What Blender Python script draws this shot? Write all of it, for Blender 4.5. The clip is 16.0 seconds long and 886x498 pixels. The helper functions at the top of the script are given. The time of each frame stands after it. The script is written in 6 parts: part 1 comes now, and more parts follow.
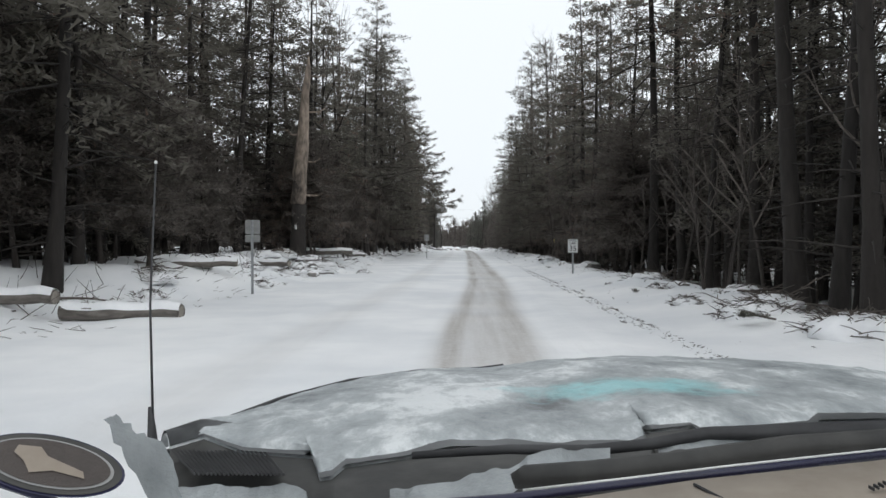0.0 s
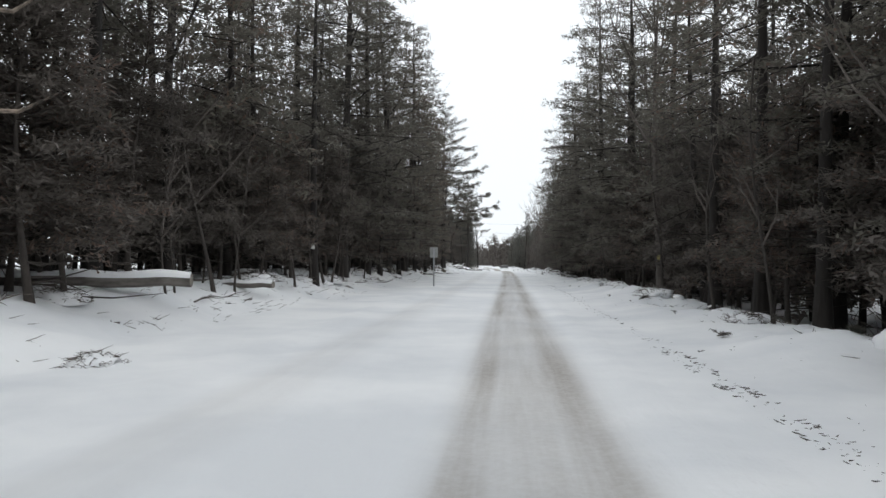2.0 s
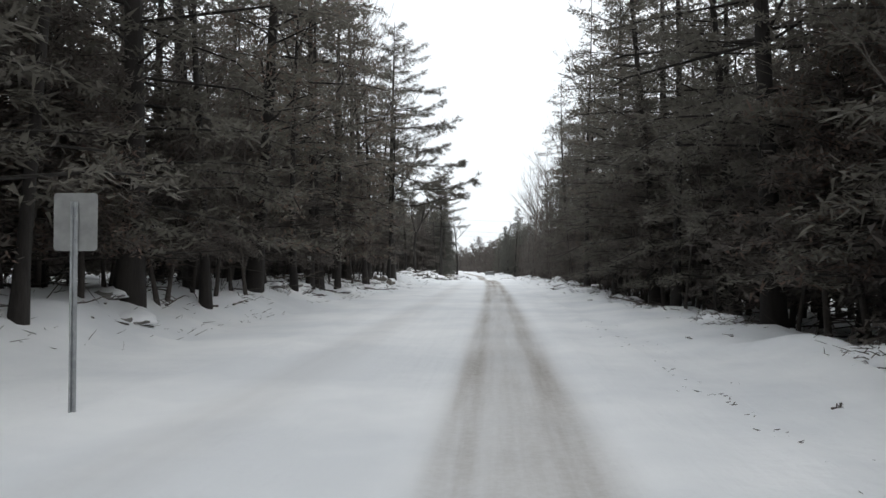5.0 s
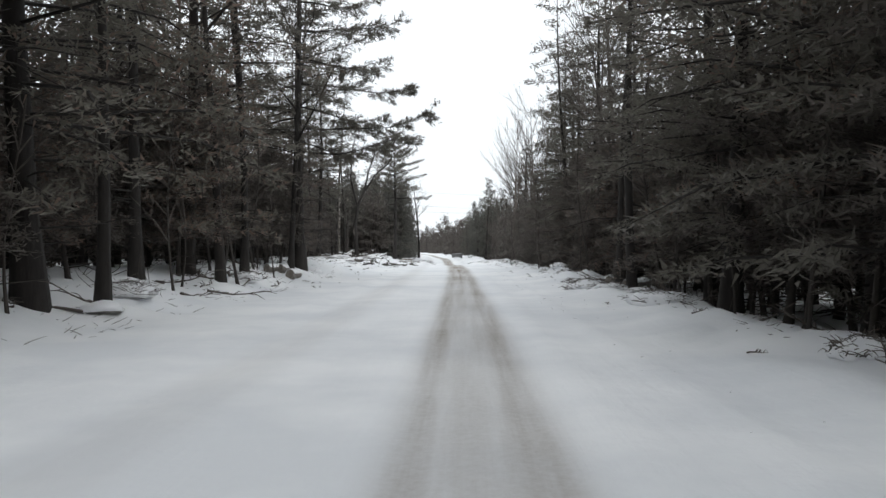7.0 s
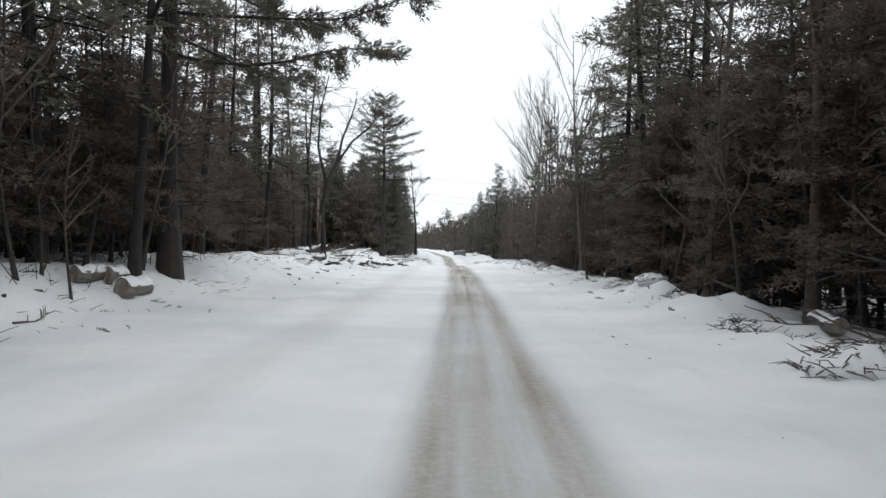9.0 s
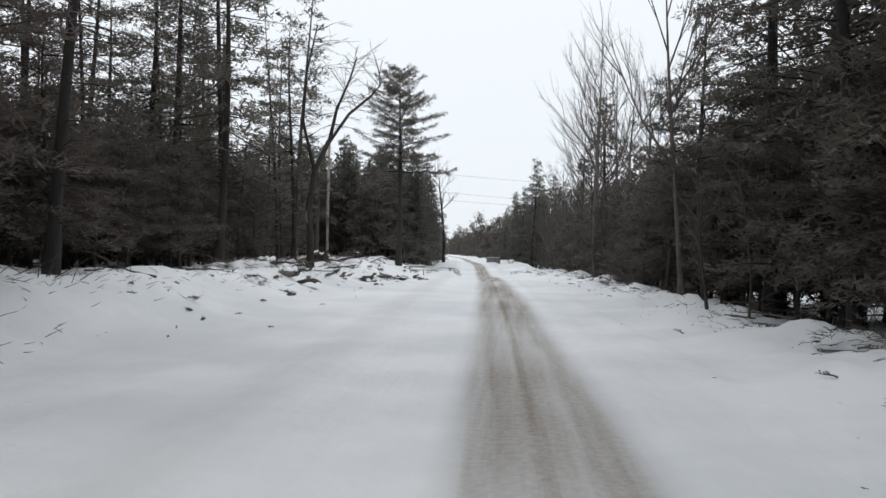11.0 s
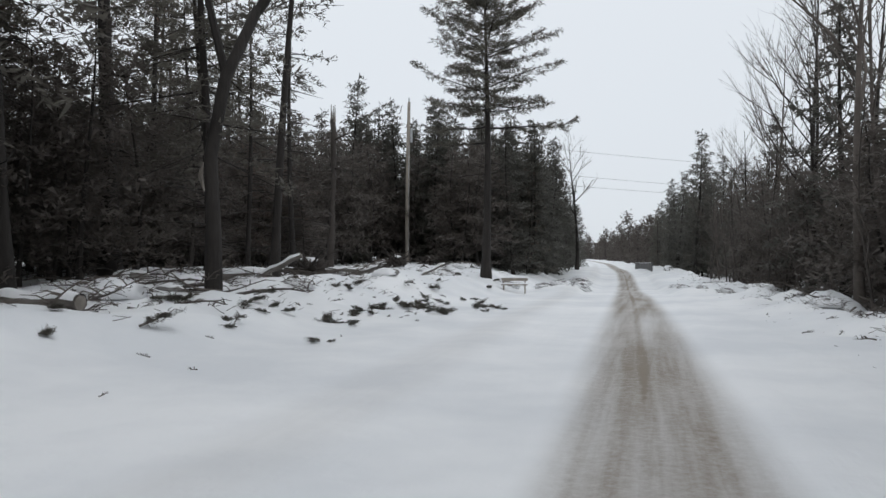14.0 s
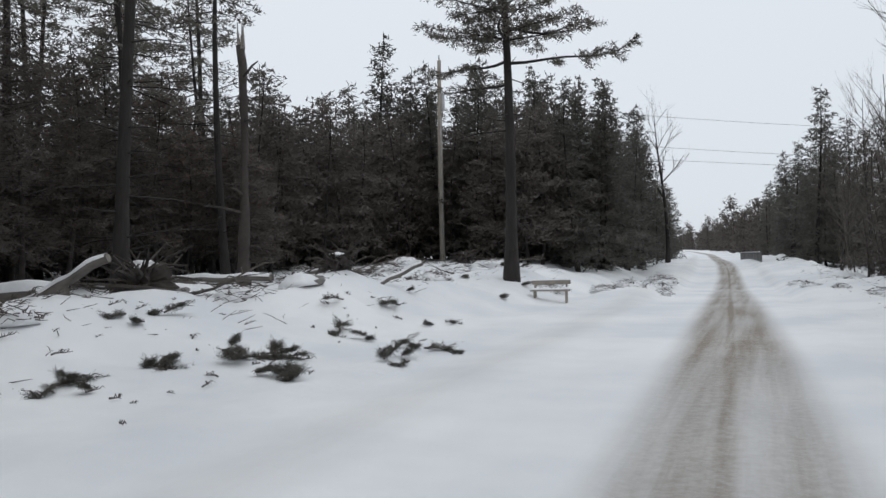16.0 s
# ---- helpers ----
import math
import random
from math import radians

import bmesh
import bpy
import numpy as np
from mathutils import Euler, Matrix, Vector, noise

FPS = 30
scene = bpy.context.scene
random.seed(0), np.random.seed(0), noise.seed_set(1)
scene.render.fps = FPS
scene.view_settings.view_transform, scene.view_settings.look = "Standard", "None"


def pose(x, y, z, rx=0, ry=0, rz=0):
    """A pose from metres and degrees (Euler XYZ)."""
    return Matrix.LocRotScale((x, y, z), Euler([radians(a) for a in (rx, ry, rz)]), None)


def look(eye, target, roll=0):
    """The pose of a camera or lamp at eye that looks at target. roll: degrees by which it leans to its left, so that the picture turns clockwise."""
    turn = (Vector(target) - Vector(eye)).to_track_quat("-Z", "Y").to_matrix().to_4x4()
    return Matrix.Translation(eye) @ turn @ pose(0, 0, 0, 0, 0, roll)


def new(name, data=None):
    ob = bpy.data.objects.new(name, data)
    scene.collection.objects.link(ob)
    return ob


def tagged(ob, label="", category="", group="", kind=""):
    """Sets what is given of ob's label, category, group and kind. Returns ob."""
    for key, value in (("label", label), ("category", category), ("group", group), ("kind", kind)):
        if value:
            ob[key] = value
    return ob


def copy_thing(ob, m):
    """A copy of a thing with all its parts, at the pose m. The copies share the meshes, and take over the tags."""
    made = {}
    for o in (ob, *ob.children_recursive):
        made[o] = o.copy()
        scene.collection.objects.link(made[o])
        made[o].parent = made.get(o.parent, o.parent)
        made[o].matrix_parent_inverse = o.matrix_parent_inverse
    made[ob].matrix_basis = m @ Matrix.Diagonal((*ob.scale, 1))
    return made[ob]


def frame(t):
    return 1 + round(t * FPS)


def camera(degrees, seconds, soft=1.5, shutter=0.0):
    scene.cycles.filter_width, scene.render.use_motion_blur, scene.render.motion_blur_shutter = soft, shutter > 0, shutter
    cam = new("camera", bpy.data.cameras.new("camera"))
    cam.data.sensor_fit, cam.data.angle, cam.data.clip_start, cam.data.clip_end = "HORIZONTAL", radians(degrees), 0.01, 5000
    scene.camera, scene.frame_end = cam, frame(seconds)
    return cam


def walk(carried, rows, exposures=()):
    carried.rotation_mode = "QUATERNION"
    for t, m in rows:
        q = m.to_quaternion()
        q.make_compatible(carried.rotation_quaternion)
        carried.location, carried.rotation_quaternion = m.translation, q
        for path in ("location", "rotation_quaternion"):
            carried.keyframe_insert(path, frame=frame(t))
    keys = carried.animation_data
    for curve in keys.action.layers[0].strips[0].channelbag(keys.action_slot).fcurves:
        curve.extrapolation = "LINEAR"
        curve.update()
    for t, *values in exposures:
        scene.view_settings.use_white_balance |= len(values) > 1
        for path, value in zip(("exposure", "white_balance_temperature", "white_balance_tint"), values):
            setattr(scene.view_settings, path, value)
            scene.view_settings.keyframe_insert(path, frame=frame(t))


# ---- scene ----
cam = camera(60.0, 16.0, soft=1.5)
PATH = [
    (0, (-0.41, 0.00, 1.53), (-1.005, 19.991, 1.372), -0.09),
    (0.5, (-0.30, 7.48, 1.53), (-1.103, 27.468, 1.429), -0.34),
    (1, (-0.18, 14.79, 1.47), (-1.195, 34.760, 1.617), -0.06),
    (1.5, (0.01, 21.72, 1.50), (-1.295, 41.678, 1.762), 0.41),
    (2, (0.23, 28.46, 1.48), (-1.471, 48.383, 1.817), 0.31),
    (2.5, (0.04, 34.37, 1.81), (-1.772, 54.287, 2.146), -0.46),
    (3, (0.07, 40.98, 1.75), (-1.137, 60.941, 2.109), 0.07),
    (3.5, (0.12, 47.02, 1.73), (-1.099, 66.982, 2.132), 0.32),
    (4, (0.12, 53.10, 1.70), (-1.240, 73.046, 2.146), -0.00),
    (4.2, (0.06, 55.59, 1.67), (-1.388, 75.528, 2.207), -0.10),
    (6.3, (0.61, 81.55, 1.48), (-0.127, 101.534, 1.606), -0.35),
    (6.5, (0.46, 83.73, 1.60), (-0.163, 103.719, 1.648), -0.54),
    (7, (0.33, 88.86, 1.60), (-0.195, 108.849, 1.595), -0.37),
    (7.5, (0.29, 93.79, 1.60), (-0.322, 113.782, 1.507), 0.19),
    (8, (0.24, 98.72, 1.61), (-0.367, 118.709, 1.460), 0.51),
    (8.5, (0.18, 103.53, 1.55), (-0.416, 123.520, 1.452), 0.61),
    (8.7, (0.12, 105.38, 1.53), (-0.431, 125.372, 1.425), 0.85),
    (10.8, (-0.16, 120.20, 1.69), (-0.939, 140.187, 1.759), 1.09),
    (11, (-0.17, 121.71, 1.64), (-1.598, 141.659, 1.679), 0.66),
    (11.5, (-0.12, 125.71, 1.64), (-3.401, 145.438, 1.529), 0.51),
    (12, (-0.15, 129.48, 1.57), (-3.847, 149.134, 1.541), 0.27),
    (12.5, (-0.15, 133.41, 1.56), (-3.959, 153.040, 1.621), 0.22),
    (13, (-0.18, 137.27, 1.51), (-4.070, 156.888, 1.649), 0.26),
    (13.5, (-0.21, 140.93, 1.49), (-4.462, 160.471, 1.718), 0.41),
    (14, (-0.18, 144.41, 1.51), (-5.372, 163.726, 1.675), 0.12),
    (14.5, (-0.16, 147.70, 1.53), (-6.130, 166.787, 1.625), -0.53),
    (15, (-0.10, 150.90, 1.55), (-6.715, 169.778, 1.586), -0.74),
    (15.5, (-0.16, 153.85, 1.49), (-7.257, 172.546, 1.546), -0.68),
    (16, (-0.18, 156.34, 1.40), (-7.764, 174.851, 1.518), -1.65),
]
walk(cam, [(t, look(eye, target, roll)) for t, eye, target, roll in PATH],
     exposures=[(0.0, 0.02, 6420, 8), (2.0, 0.14, 6420, 8), (8.7, 0.22, 6420, 8), (11.2, -0.06, 6400, 9), (13.0, -0.24, 6370, 9), (16.0, -0.3, 6290, 9)])

# ---- light: a closed overcast sky, brightest overhead ----
world = bpy.data.worlds.new("overcast_sky")
scene.world = world
world.use_nodes = True
wn, wl = world.node_tree.nodes, world.node_tree.links
wn.clear()
w_out = wn.new("ShaderNodeOutputWorld")
w_bg = wn.new("ShaderNodeBackground")
w_sky = wn.new("ShaderNodeTexSky")
w_sky.sky_type = "NISHITA"
w_sky.sun_disc = False
w_sky.sun_elevation, w_sky.sun_rotation = radians(28), radians(150)
w_hsv = wn.new("ShaderNodeHueSaturation")
w_hsv.inputs["Saturation"].default_value = 0.25
w_hsv.inputs["Value"].default_value = 0.10
w_tc = wn.new("ShaderNodeTexCoord")
w_sep = wn.new("ShaderNodeSeparateXYZ")
w_ramp = wn.new("ShaderNodeValToRGB")
w_ramp.color_ramp.elements[0].position, w_ramp.color_ramp.elements[0].color = 0.0, (0.91, 0.95, 1.0, 1)
w_ramp.color_ramp.elements[1].position, w_ramp.color_ramp.elements[1].color = 1.0, (1.30, 1.335, 1.38, 1)
w_mix = wn.new("ShaderNodeMixRGB")
w_mix.inputs[0].default_value = 0.85
wl.new(w_tc.outputs["Generated"], w_sep.inputs[0])
wl.new(w_sep.outputs["Z"], w_ramp.inputs[0])
wl.new(w_sky.outputs[0], w_hsv.inputs["Color"])
wl.new(w_hsv.outputs[0], w_mix.inputs[1])
wl.new(w_ramp.outputs[0], w_mix.inputs[2])
wl.new(w_mix.outputs[0], w_bg.inputs[0])
w_bg.inputs[1].default_value = 1.0
wl.new(w_bg.outputs[0], w_out.inputs[0])

sun_data = bpy.data.lights.new("sun", "SUN")
sun_data.energy, sun_data.angle, sun_data.color = 0.3, radians(40), (1.0, 0.97, 0.93)
sun = new("sun", sun_data)
sun.matrix_world = look((0, 0, 60), (-8, 14, 45))


# ---- materials ----
def material(name, rough=0.8, metal=0.0):
    m = bpy.data.materials.new(name)
    m.use_nodes = True
    b = m.node_tree.nodes["Principled BSDF"]
    b.inputs["Roughness"].default_value = rough
    b.inputs["Metallic"].default_value = metal
    return m, m.node_tree.nodes, m.node_tree.links, b


def noise_tex(n, l, scale, detail=4.0, coord=None, rough=0.6):
    t = n.new("ShaderNodeTexNoise")
    t.inputs["Scale"].default_value = scale
    t.inputs["Detail"].default_value = detail
    t.inputs["Roughness"].default_value = rough
    if coord is not None:
        l.new(coord, t.inputs["Vector"])
    return t


def ramp(n, l, fac, stops):
    r = n.new("ShaderNodeValToRGB")
    while len(r.color_ramp.elements) < len(stops):
        r.color_ramp.elements.new(0.5)
    for e, (p, c) in zip(r.color_ramp.elements, stops):
        e.position = p
        e.color = (*c, 1) if len(c) == 3 else c
    l.new(fac, r.inputs[0])
    return r


def bump(n, l, height, bsdf, strength=0.4, distance=0.02):
    b = n.new("ShaderNodeBump")
    b.inputs["Strength"].default_value = strength
    b.inputs["Distance"].default_value = distance
    l.new(height, b.inputs["Height"])
    l.new(b.outputs[0], bsdf.inputs["Normal"])


def varied(name, dark, light, scale=6.0, rough=0.8, metal=0.0, strength=0.4, distance=0.02, stretch=(1, 1, 1), per_object=0.0):
    """Two-scale mottled surface between two colours, with fine relief."""
    m, n, l, b = material(name, rough, metal)
    tc = n.new("ShaderNodeTexCoord")
    mp = n.new("ShaderNodeMapping")
    mp.inputs["Scale"].default_value = stretch
    l.new(tc.outputs["Object"], mp.inputs[0])
    a = noise_tex(n, l, scale, 6, mp.outputs[0])
    c = noise_tex(n, l, scale * 0.17, 3, mp.outputs[0])
    add = n.new("ShaderNodeMath")
    add.operation = "MULTIPLY_ADD"
    l.new(c.outputs[0], add.inputs[0])
    add.inputs[1].default_value = 0.6
    sc = n.new("ShaderNodeMath")
    sc.operation = "MULTIPLY"
    l.new(a.outputs[0], sc.inputs[0])
    sc.inputs[1].default_value = 0.5
    l.new(sc.outputs[0], add.inputs[2])
    fac = add.outputs[0]
    if per_object:
        oi = n.new("ShaderNodeObjectInfo")
        k = n.new("ShaderNodeMath")
        k.operation = "MULTIPLY_ADD"
        l.new(oi.outputs["Random"], k.inputs[0])
        k.inputs[1].default_value = per_object
        l.new(fac, k.inputs[2])
        fac = k.outputs[0]
    r = ramp(n, l, fac, [(0.42, dark), (0.68 + per_object, light)])
    l.new(r.outputs[0], b.inputs["Base Color"])
    bump(n, l, a.outputs[0], b, strength, distance)
    return m


def needle_material(name, dark, light, brown, brown_share):
    """Needles: colour shifts from tuft to tuft and from tree to tree, some twigs dead and brown."""
    m, n, l, b = material(name, 0.7)
    g = n.new("ShaderNodeNewGeometry")
    oi = n.new("ShaderNodeObjectInfo")
    add = n.new("ShaderNodeMath")
    add.operation = "MULTIPLY_ADD"
    l.new(oi.outputs["Random"], add.inputs[0])
    add.inputs[1].default_value = 0.5
    half = n.new("ShaderNodeMath")
    half.operation = "MULTIPLY"
    l.new(g.outputs["Random Per Island"], half.inputs[0])
    half.inputs[1].default_value = 0.5
    l.new(half.outputs[0], add.inputs[2])
    r = ramp(n, l, add.outputs[0], [(0.0, dark), (0.8, light), (1.0 - brown_share * 0.5, brown)])
    l.new(r.outputs[0], b.inputs["Base Color"])
    b.inputs["Specular IOR Level"].default_value = 0.2
    thin = n.new("ShaderNodeBsdfTranslucent")
    l.new(r.outputs[0], thin.inputs["Color"])
    both = n.new("ShaderNodeAddShader")
    l.new(b.outputs[0], both.inputs[0])
    l.new(thin.outputs[0], both.inputs[1])
    l.new(both.outputs[0], n["Material Output"].inputs["Surface"])
    return m


def snow_ground_material():
    m, n, l, b = material("packed_snow", 0.65)
    g = n.new("ShaderNodeNewGeometry")
    pos = g.outputs["Position"]
    sep = n.new("ShaderNodeSeparateXYZ")
    l.new(pos, sep.inputs[0])
    big = noise_tex(n, l, 0.25, 4, pos)
    fine = noise_tex(n, l, 9.0, 6, pos)
    mp = n.new("ShaderNodeMapping")
    mp.inputs["Scale"].default_value = (3.0, 0.12, 1.0)
    l.new(pos, mp.inputs[0])
    streak = noise_tex(n, l, 1.0, 5, mp.outputs[0])
    base = ramp(n, l, big.outputs[0], [(0.38, (0.75, 0.765, 0.785)), (0.62, (0.88, 0.885, 0.89))])

    # the beaten track: distance from its middle line, broken by streaks along the way
    def band(centre_attr, mid, half, soft):
        d = n.new("ShaderNodeMath"); d.operation = "SUBTRACT"
        l.new(centre_attr, d.inputs[0]); d.inputs[1].default_value = mid
        a = n.new("ShaderNodeMath"); a.operation = "ABSOLUTE"
        l.new(d.outputs[0], a.inputs[0])
        mr = n.new("ShaderNodeMapRange")
        mr.interpolation_type = "SMOOTHSTEP"
        l.new(a.outputs[0], mr.inputs["Value"])
        mr.inputs["From Min"].default_value = half
        mr.inputs["From Max"].default_value = half + soft
        mr.inputs["To Min"].default_value = 1.0
        mr.inputs["To Max"].default_value = 0.0
        return mr.outputs[0]

    at = n.new("ShaderNodeAttribute")
    at.attribute_name = "lane"
    lane = at.outputs["Fac"]
    broad = band(lane, 0.45, 0.42, 0.62)
    centre = band(lane, 0.42, 0.02, 0.09)
    rut_a = band(lane, -0.12, 0.05, 0.22)
    rut_b = band(lane, 0.95, 0.06, 0.26)
    side = band(lane, -2.6, 0.1, 0.7)

    def mul(a, k):
        q = n.new("ShaderNodeMath"); q.operation = "MULTIPLY"
        l.new(a, q.inputs[0])
        if isinstance(k, float):
            q.inputs[1].default_value = k
        else:
            l.new(k, q.inputs[1])
        return q.outputs[0]

    def plus(a, c):
        q = n.new("ShaderNodeMath"); q.operation = "ADD"; q.use_clamp = True
        l.new(a, q.inputs[0]); l.new(c, q.inputs[1])
        return q.outputs[0]

    st = ramp(n, l, streak.outputs[0], [(0.3, (0.58,) * 3), (0.62, (1.0,) * 3)])
    grit = noise_tex(n, l, 11.0, 8, pos, 0.8)
    gt = ramp(n, l, grit.outputs[0], [(0.36, (0.76,) * 3), (0.60, (1.0,) * 3)])
    patch = noise_tex(n, l, 0.12, 3, pos)
    pt = ramp(n, l, patch.outputs[0], [(0.35, (0.72,) * 3), (0.62, (1.0,) * 3)])

    def along(y0, y1, v0, v1):
        g = n.new("ShaderNodeMapRange")
        l.new(sep.outputs["Y"], g.inputs["Value"])
        g.inputs["From Min"].default_value, g.inputs["From Max"].default_value = y0, y1
        g.inputs["To Min"].default_value, g.inputs["To Max"].default_value = v0, v1
        return g.outputs[0]

    ruts = mul(plus(mul(rut_a, 0.30), mul(rut_b, 0.26)), along(105.0, 140.0, 1.0, 0.15))
    late = mul(centre, along(105.0, 135.0, 0.0, 0.16))
    dirt = plus(mul(broad, 0.58), plus(ruts, late))
    dirt = mul(mul(mul(mul(dirt, st.outputs[0]), pt.outputs[0]), gt.outputs[0]), along(100.0, 150.0, 1.0, 1.85))
    dirt = plus(dirt, mul(mul(side, st.outputs[0]), 0.13))
    mix = n.new("ShaderNodeMixRGB")
    l.new(dirt, mix.inputs[0])
    l.new(base.outputs[0], mix.inputs[1])
    mix.inputs[2].default_value = (0.235, 0.195, 0.15, 1)
    l.new(mix.outputs[0], b.inputs["Base Color"])
    h = plus(mul(fine.outputs[0], 0.35), mul(streak.outputs[0], 0.6))
    mid = noise_tex(n, l, 1.6, 3, pos)
    h = plus(h, mul(mid.outputs[0], 0.9))
    bump(n, l, h, b, 0.5, 0.05)
    b.inputs["Specular IOR Level"].default_value = 0.25
    return m


SNOW_GROUND = snow_ground_material()
SNOW = varied("snow_cap", (0.80, 0.81, 0.83), (0.9, 0.9, 0.91), 5, 0.6, strength=0.3, distance=0.03)
BARK = varied("pine_bark", (0.013, 0.011, 0.010), (0.042, 0.036, 0.032), 9, 0.95, strength=0.9, distance=0.04, stretch=(1, 1, 0.25), per_object=0.2)
DEAD_WOOD = varied("weathered_wood", (0.10, 0.086, 0.073), (0.33, 0.30, 0.265), 5, 0.92, strength=0.9, distance=0.04, stretch=(1.6, 1.6, 0.45))
TWIG = varied("twig_bark", (0.055, 0.047, 0.042), (0.15, 0.128, 0.112), 10, 0.95, strength=0.4, per_object=0.2)
BARK_DARK = varied("sapling_bark", (0.032, 0.027, 0.024), (0.08, 0.068, 0.06), 9, 0.95, strength=0.5, per_object=0.2)
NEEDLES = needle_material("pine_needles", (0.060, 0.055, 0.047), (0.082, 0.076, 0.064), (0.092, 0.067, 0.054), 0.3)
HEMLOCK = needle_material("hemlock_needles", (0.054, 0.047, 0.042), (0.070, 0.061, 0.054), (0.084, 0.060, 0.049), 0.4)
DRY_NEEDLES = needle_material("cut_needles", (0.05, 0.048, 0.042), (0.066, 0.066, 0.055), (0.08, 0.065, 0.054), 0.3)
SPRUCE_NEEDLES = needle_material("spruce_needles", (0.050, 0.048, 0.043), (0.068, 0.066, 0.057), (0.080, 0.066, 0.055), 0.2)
STEEL = varied("galvanised_steel", (0.28, 0.29, 0.30), (0.48, 0.49, 0.5), 14, 0.5, 0.6)
SIGN_WHITE = varied("sign_white", (0.66, 0.67, 0.66), (0.82, 0.82, 0.8), 5, 0.45)
SIGN_BACK = varied("sign_aluminium", (0.22, 0.22, 0.22), (0.36, 0.36, 0.35), 6, 0.55, 0.4)
BLACK = varied("black_ink", (0.012, 0.012, 0.013), (0.03, 0.03, 0.03), 8, 0.5)
POLE_WOOD = varied("pole_wood", (0.22, 0.19, 0.16), (0.40, 0.36, 0.31), 8, 0.9, strength=0.6, stretch=(1, 1, 0.1))


# ---- building helpers ----
def part(name, verts, faces, mat, parent=None, label="", smooth=False):
    me = bpy.data.meshes.new(name)
    me.from_pydata([tuple(v) for v in verts], [], faces)
    me.materials.append(mat)
    if smooth:
        me.shade_smooth()
    ob = new(name, me)
    if parent is not None:
        ob.parent = parent
    if label:
        ob["label"] = label
    return ob


def bm_part(name, bm, mat, parent=None, label="", smooth=False):
    me = bpy.data.meshes.new(name)
    bm.to_mesh(me)
    bm.free()
    me.materials.append(mat)
    if smooth:
        me.shade_smooth()
    ob = new(name, me)
    if parent is not None:
        ob.parent = parent
    if label:
        ob["label"] = label
    return ob


def tube(V, F, pts, radii, n=6, cap=True):
    """Adds a tapered tube along pts."""
    pts = [Vector(p) for p in pts]
    base = len(V)
    for i, p in enumerate(pts):
        d = (pts[min(i + 1, len(pts) - 1)] - pts[max(i - 1, 0)]).normalized()
        u = d.cross(Vector((0, 0, 1)) if abs(d.z) < 0.9 else Vector((1, 0, 0))).normalized()
        w = d.cross(u)
        for k in range(n):
            a = 2 * math.pi * k / n
            V.append(p + radii[i] * (math.cos(a) * u + math.sin(a) * w))
    for i in range(len(pts) - 1):
        for k in range(n):
            a, c = base + i * n + k, base + i * n + (k + 1) % n
            F.append((a, c, c + n, a + n))
    if cap:
        F.append(tuple(base + k for k in reversed(range(n))))
        F.append(tuple(base + (len(pts) - 1) * n + k for k in range(n)))


def box_bm(sx, sy, sz, at=(0, 0, 0), bevel=0.0, turn=None):
    bm = bmesh.new()
    bmesh.ops.create_cube(bm, size=1)
    for v in bm.verts:
        v.co = Vector((v.co.x * sx, v.co.y * sy, v.co.z * sz))
    if bevel:
        bmesh.ops.bevel(bm, geom=bm.edges[:], offset=bevel, segments=2, affect="EDGES")
    for v in bm.verts:
        v.co = ((turn @ v.co) if turn else v.co) + Vector(at)
    return bm


# ---- the lie of the land ----
MID_Y = (-3000, 0, 105, 140, 165, 180, 226, 330, 440, 600, 4000)
MID_X = (0, 0, 0, -0.3, -0.9, -1.35, -2.9, -10, -22, -45, -560)


def road_mid(y):
    """The middle of the road drifts left past the clearing."""
    return float(np.interp([y - 12, y - 4, y + 4, y + 12], MID_Y, MID_X).mean())


def smooth(a, b, x):
    t = min(1.0, max(0.0, (x - a) / (b - a)))
    return t * t * (3 - 2 * t)


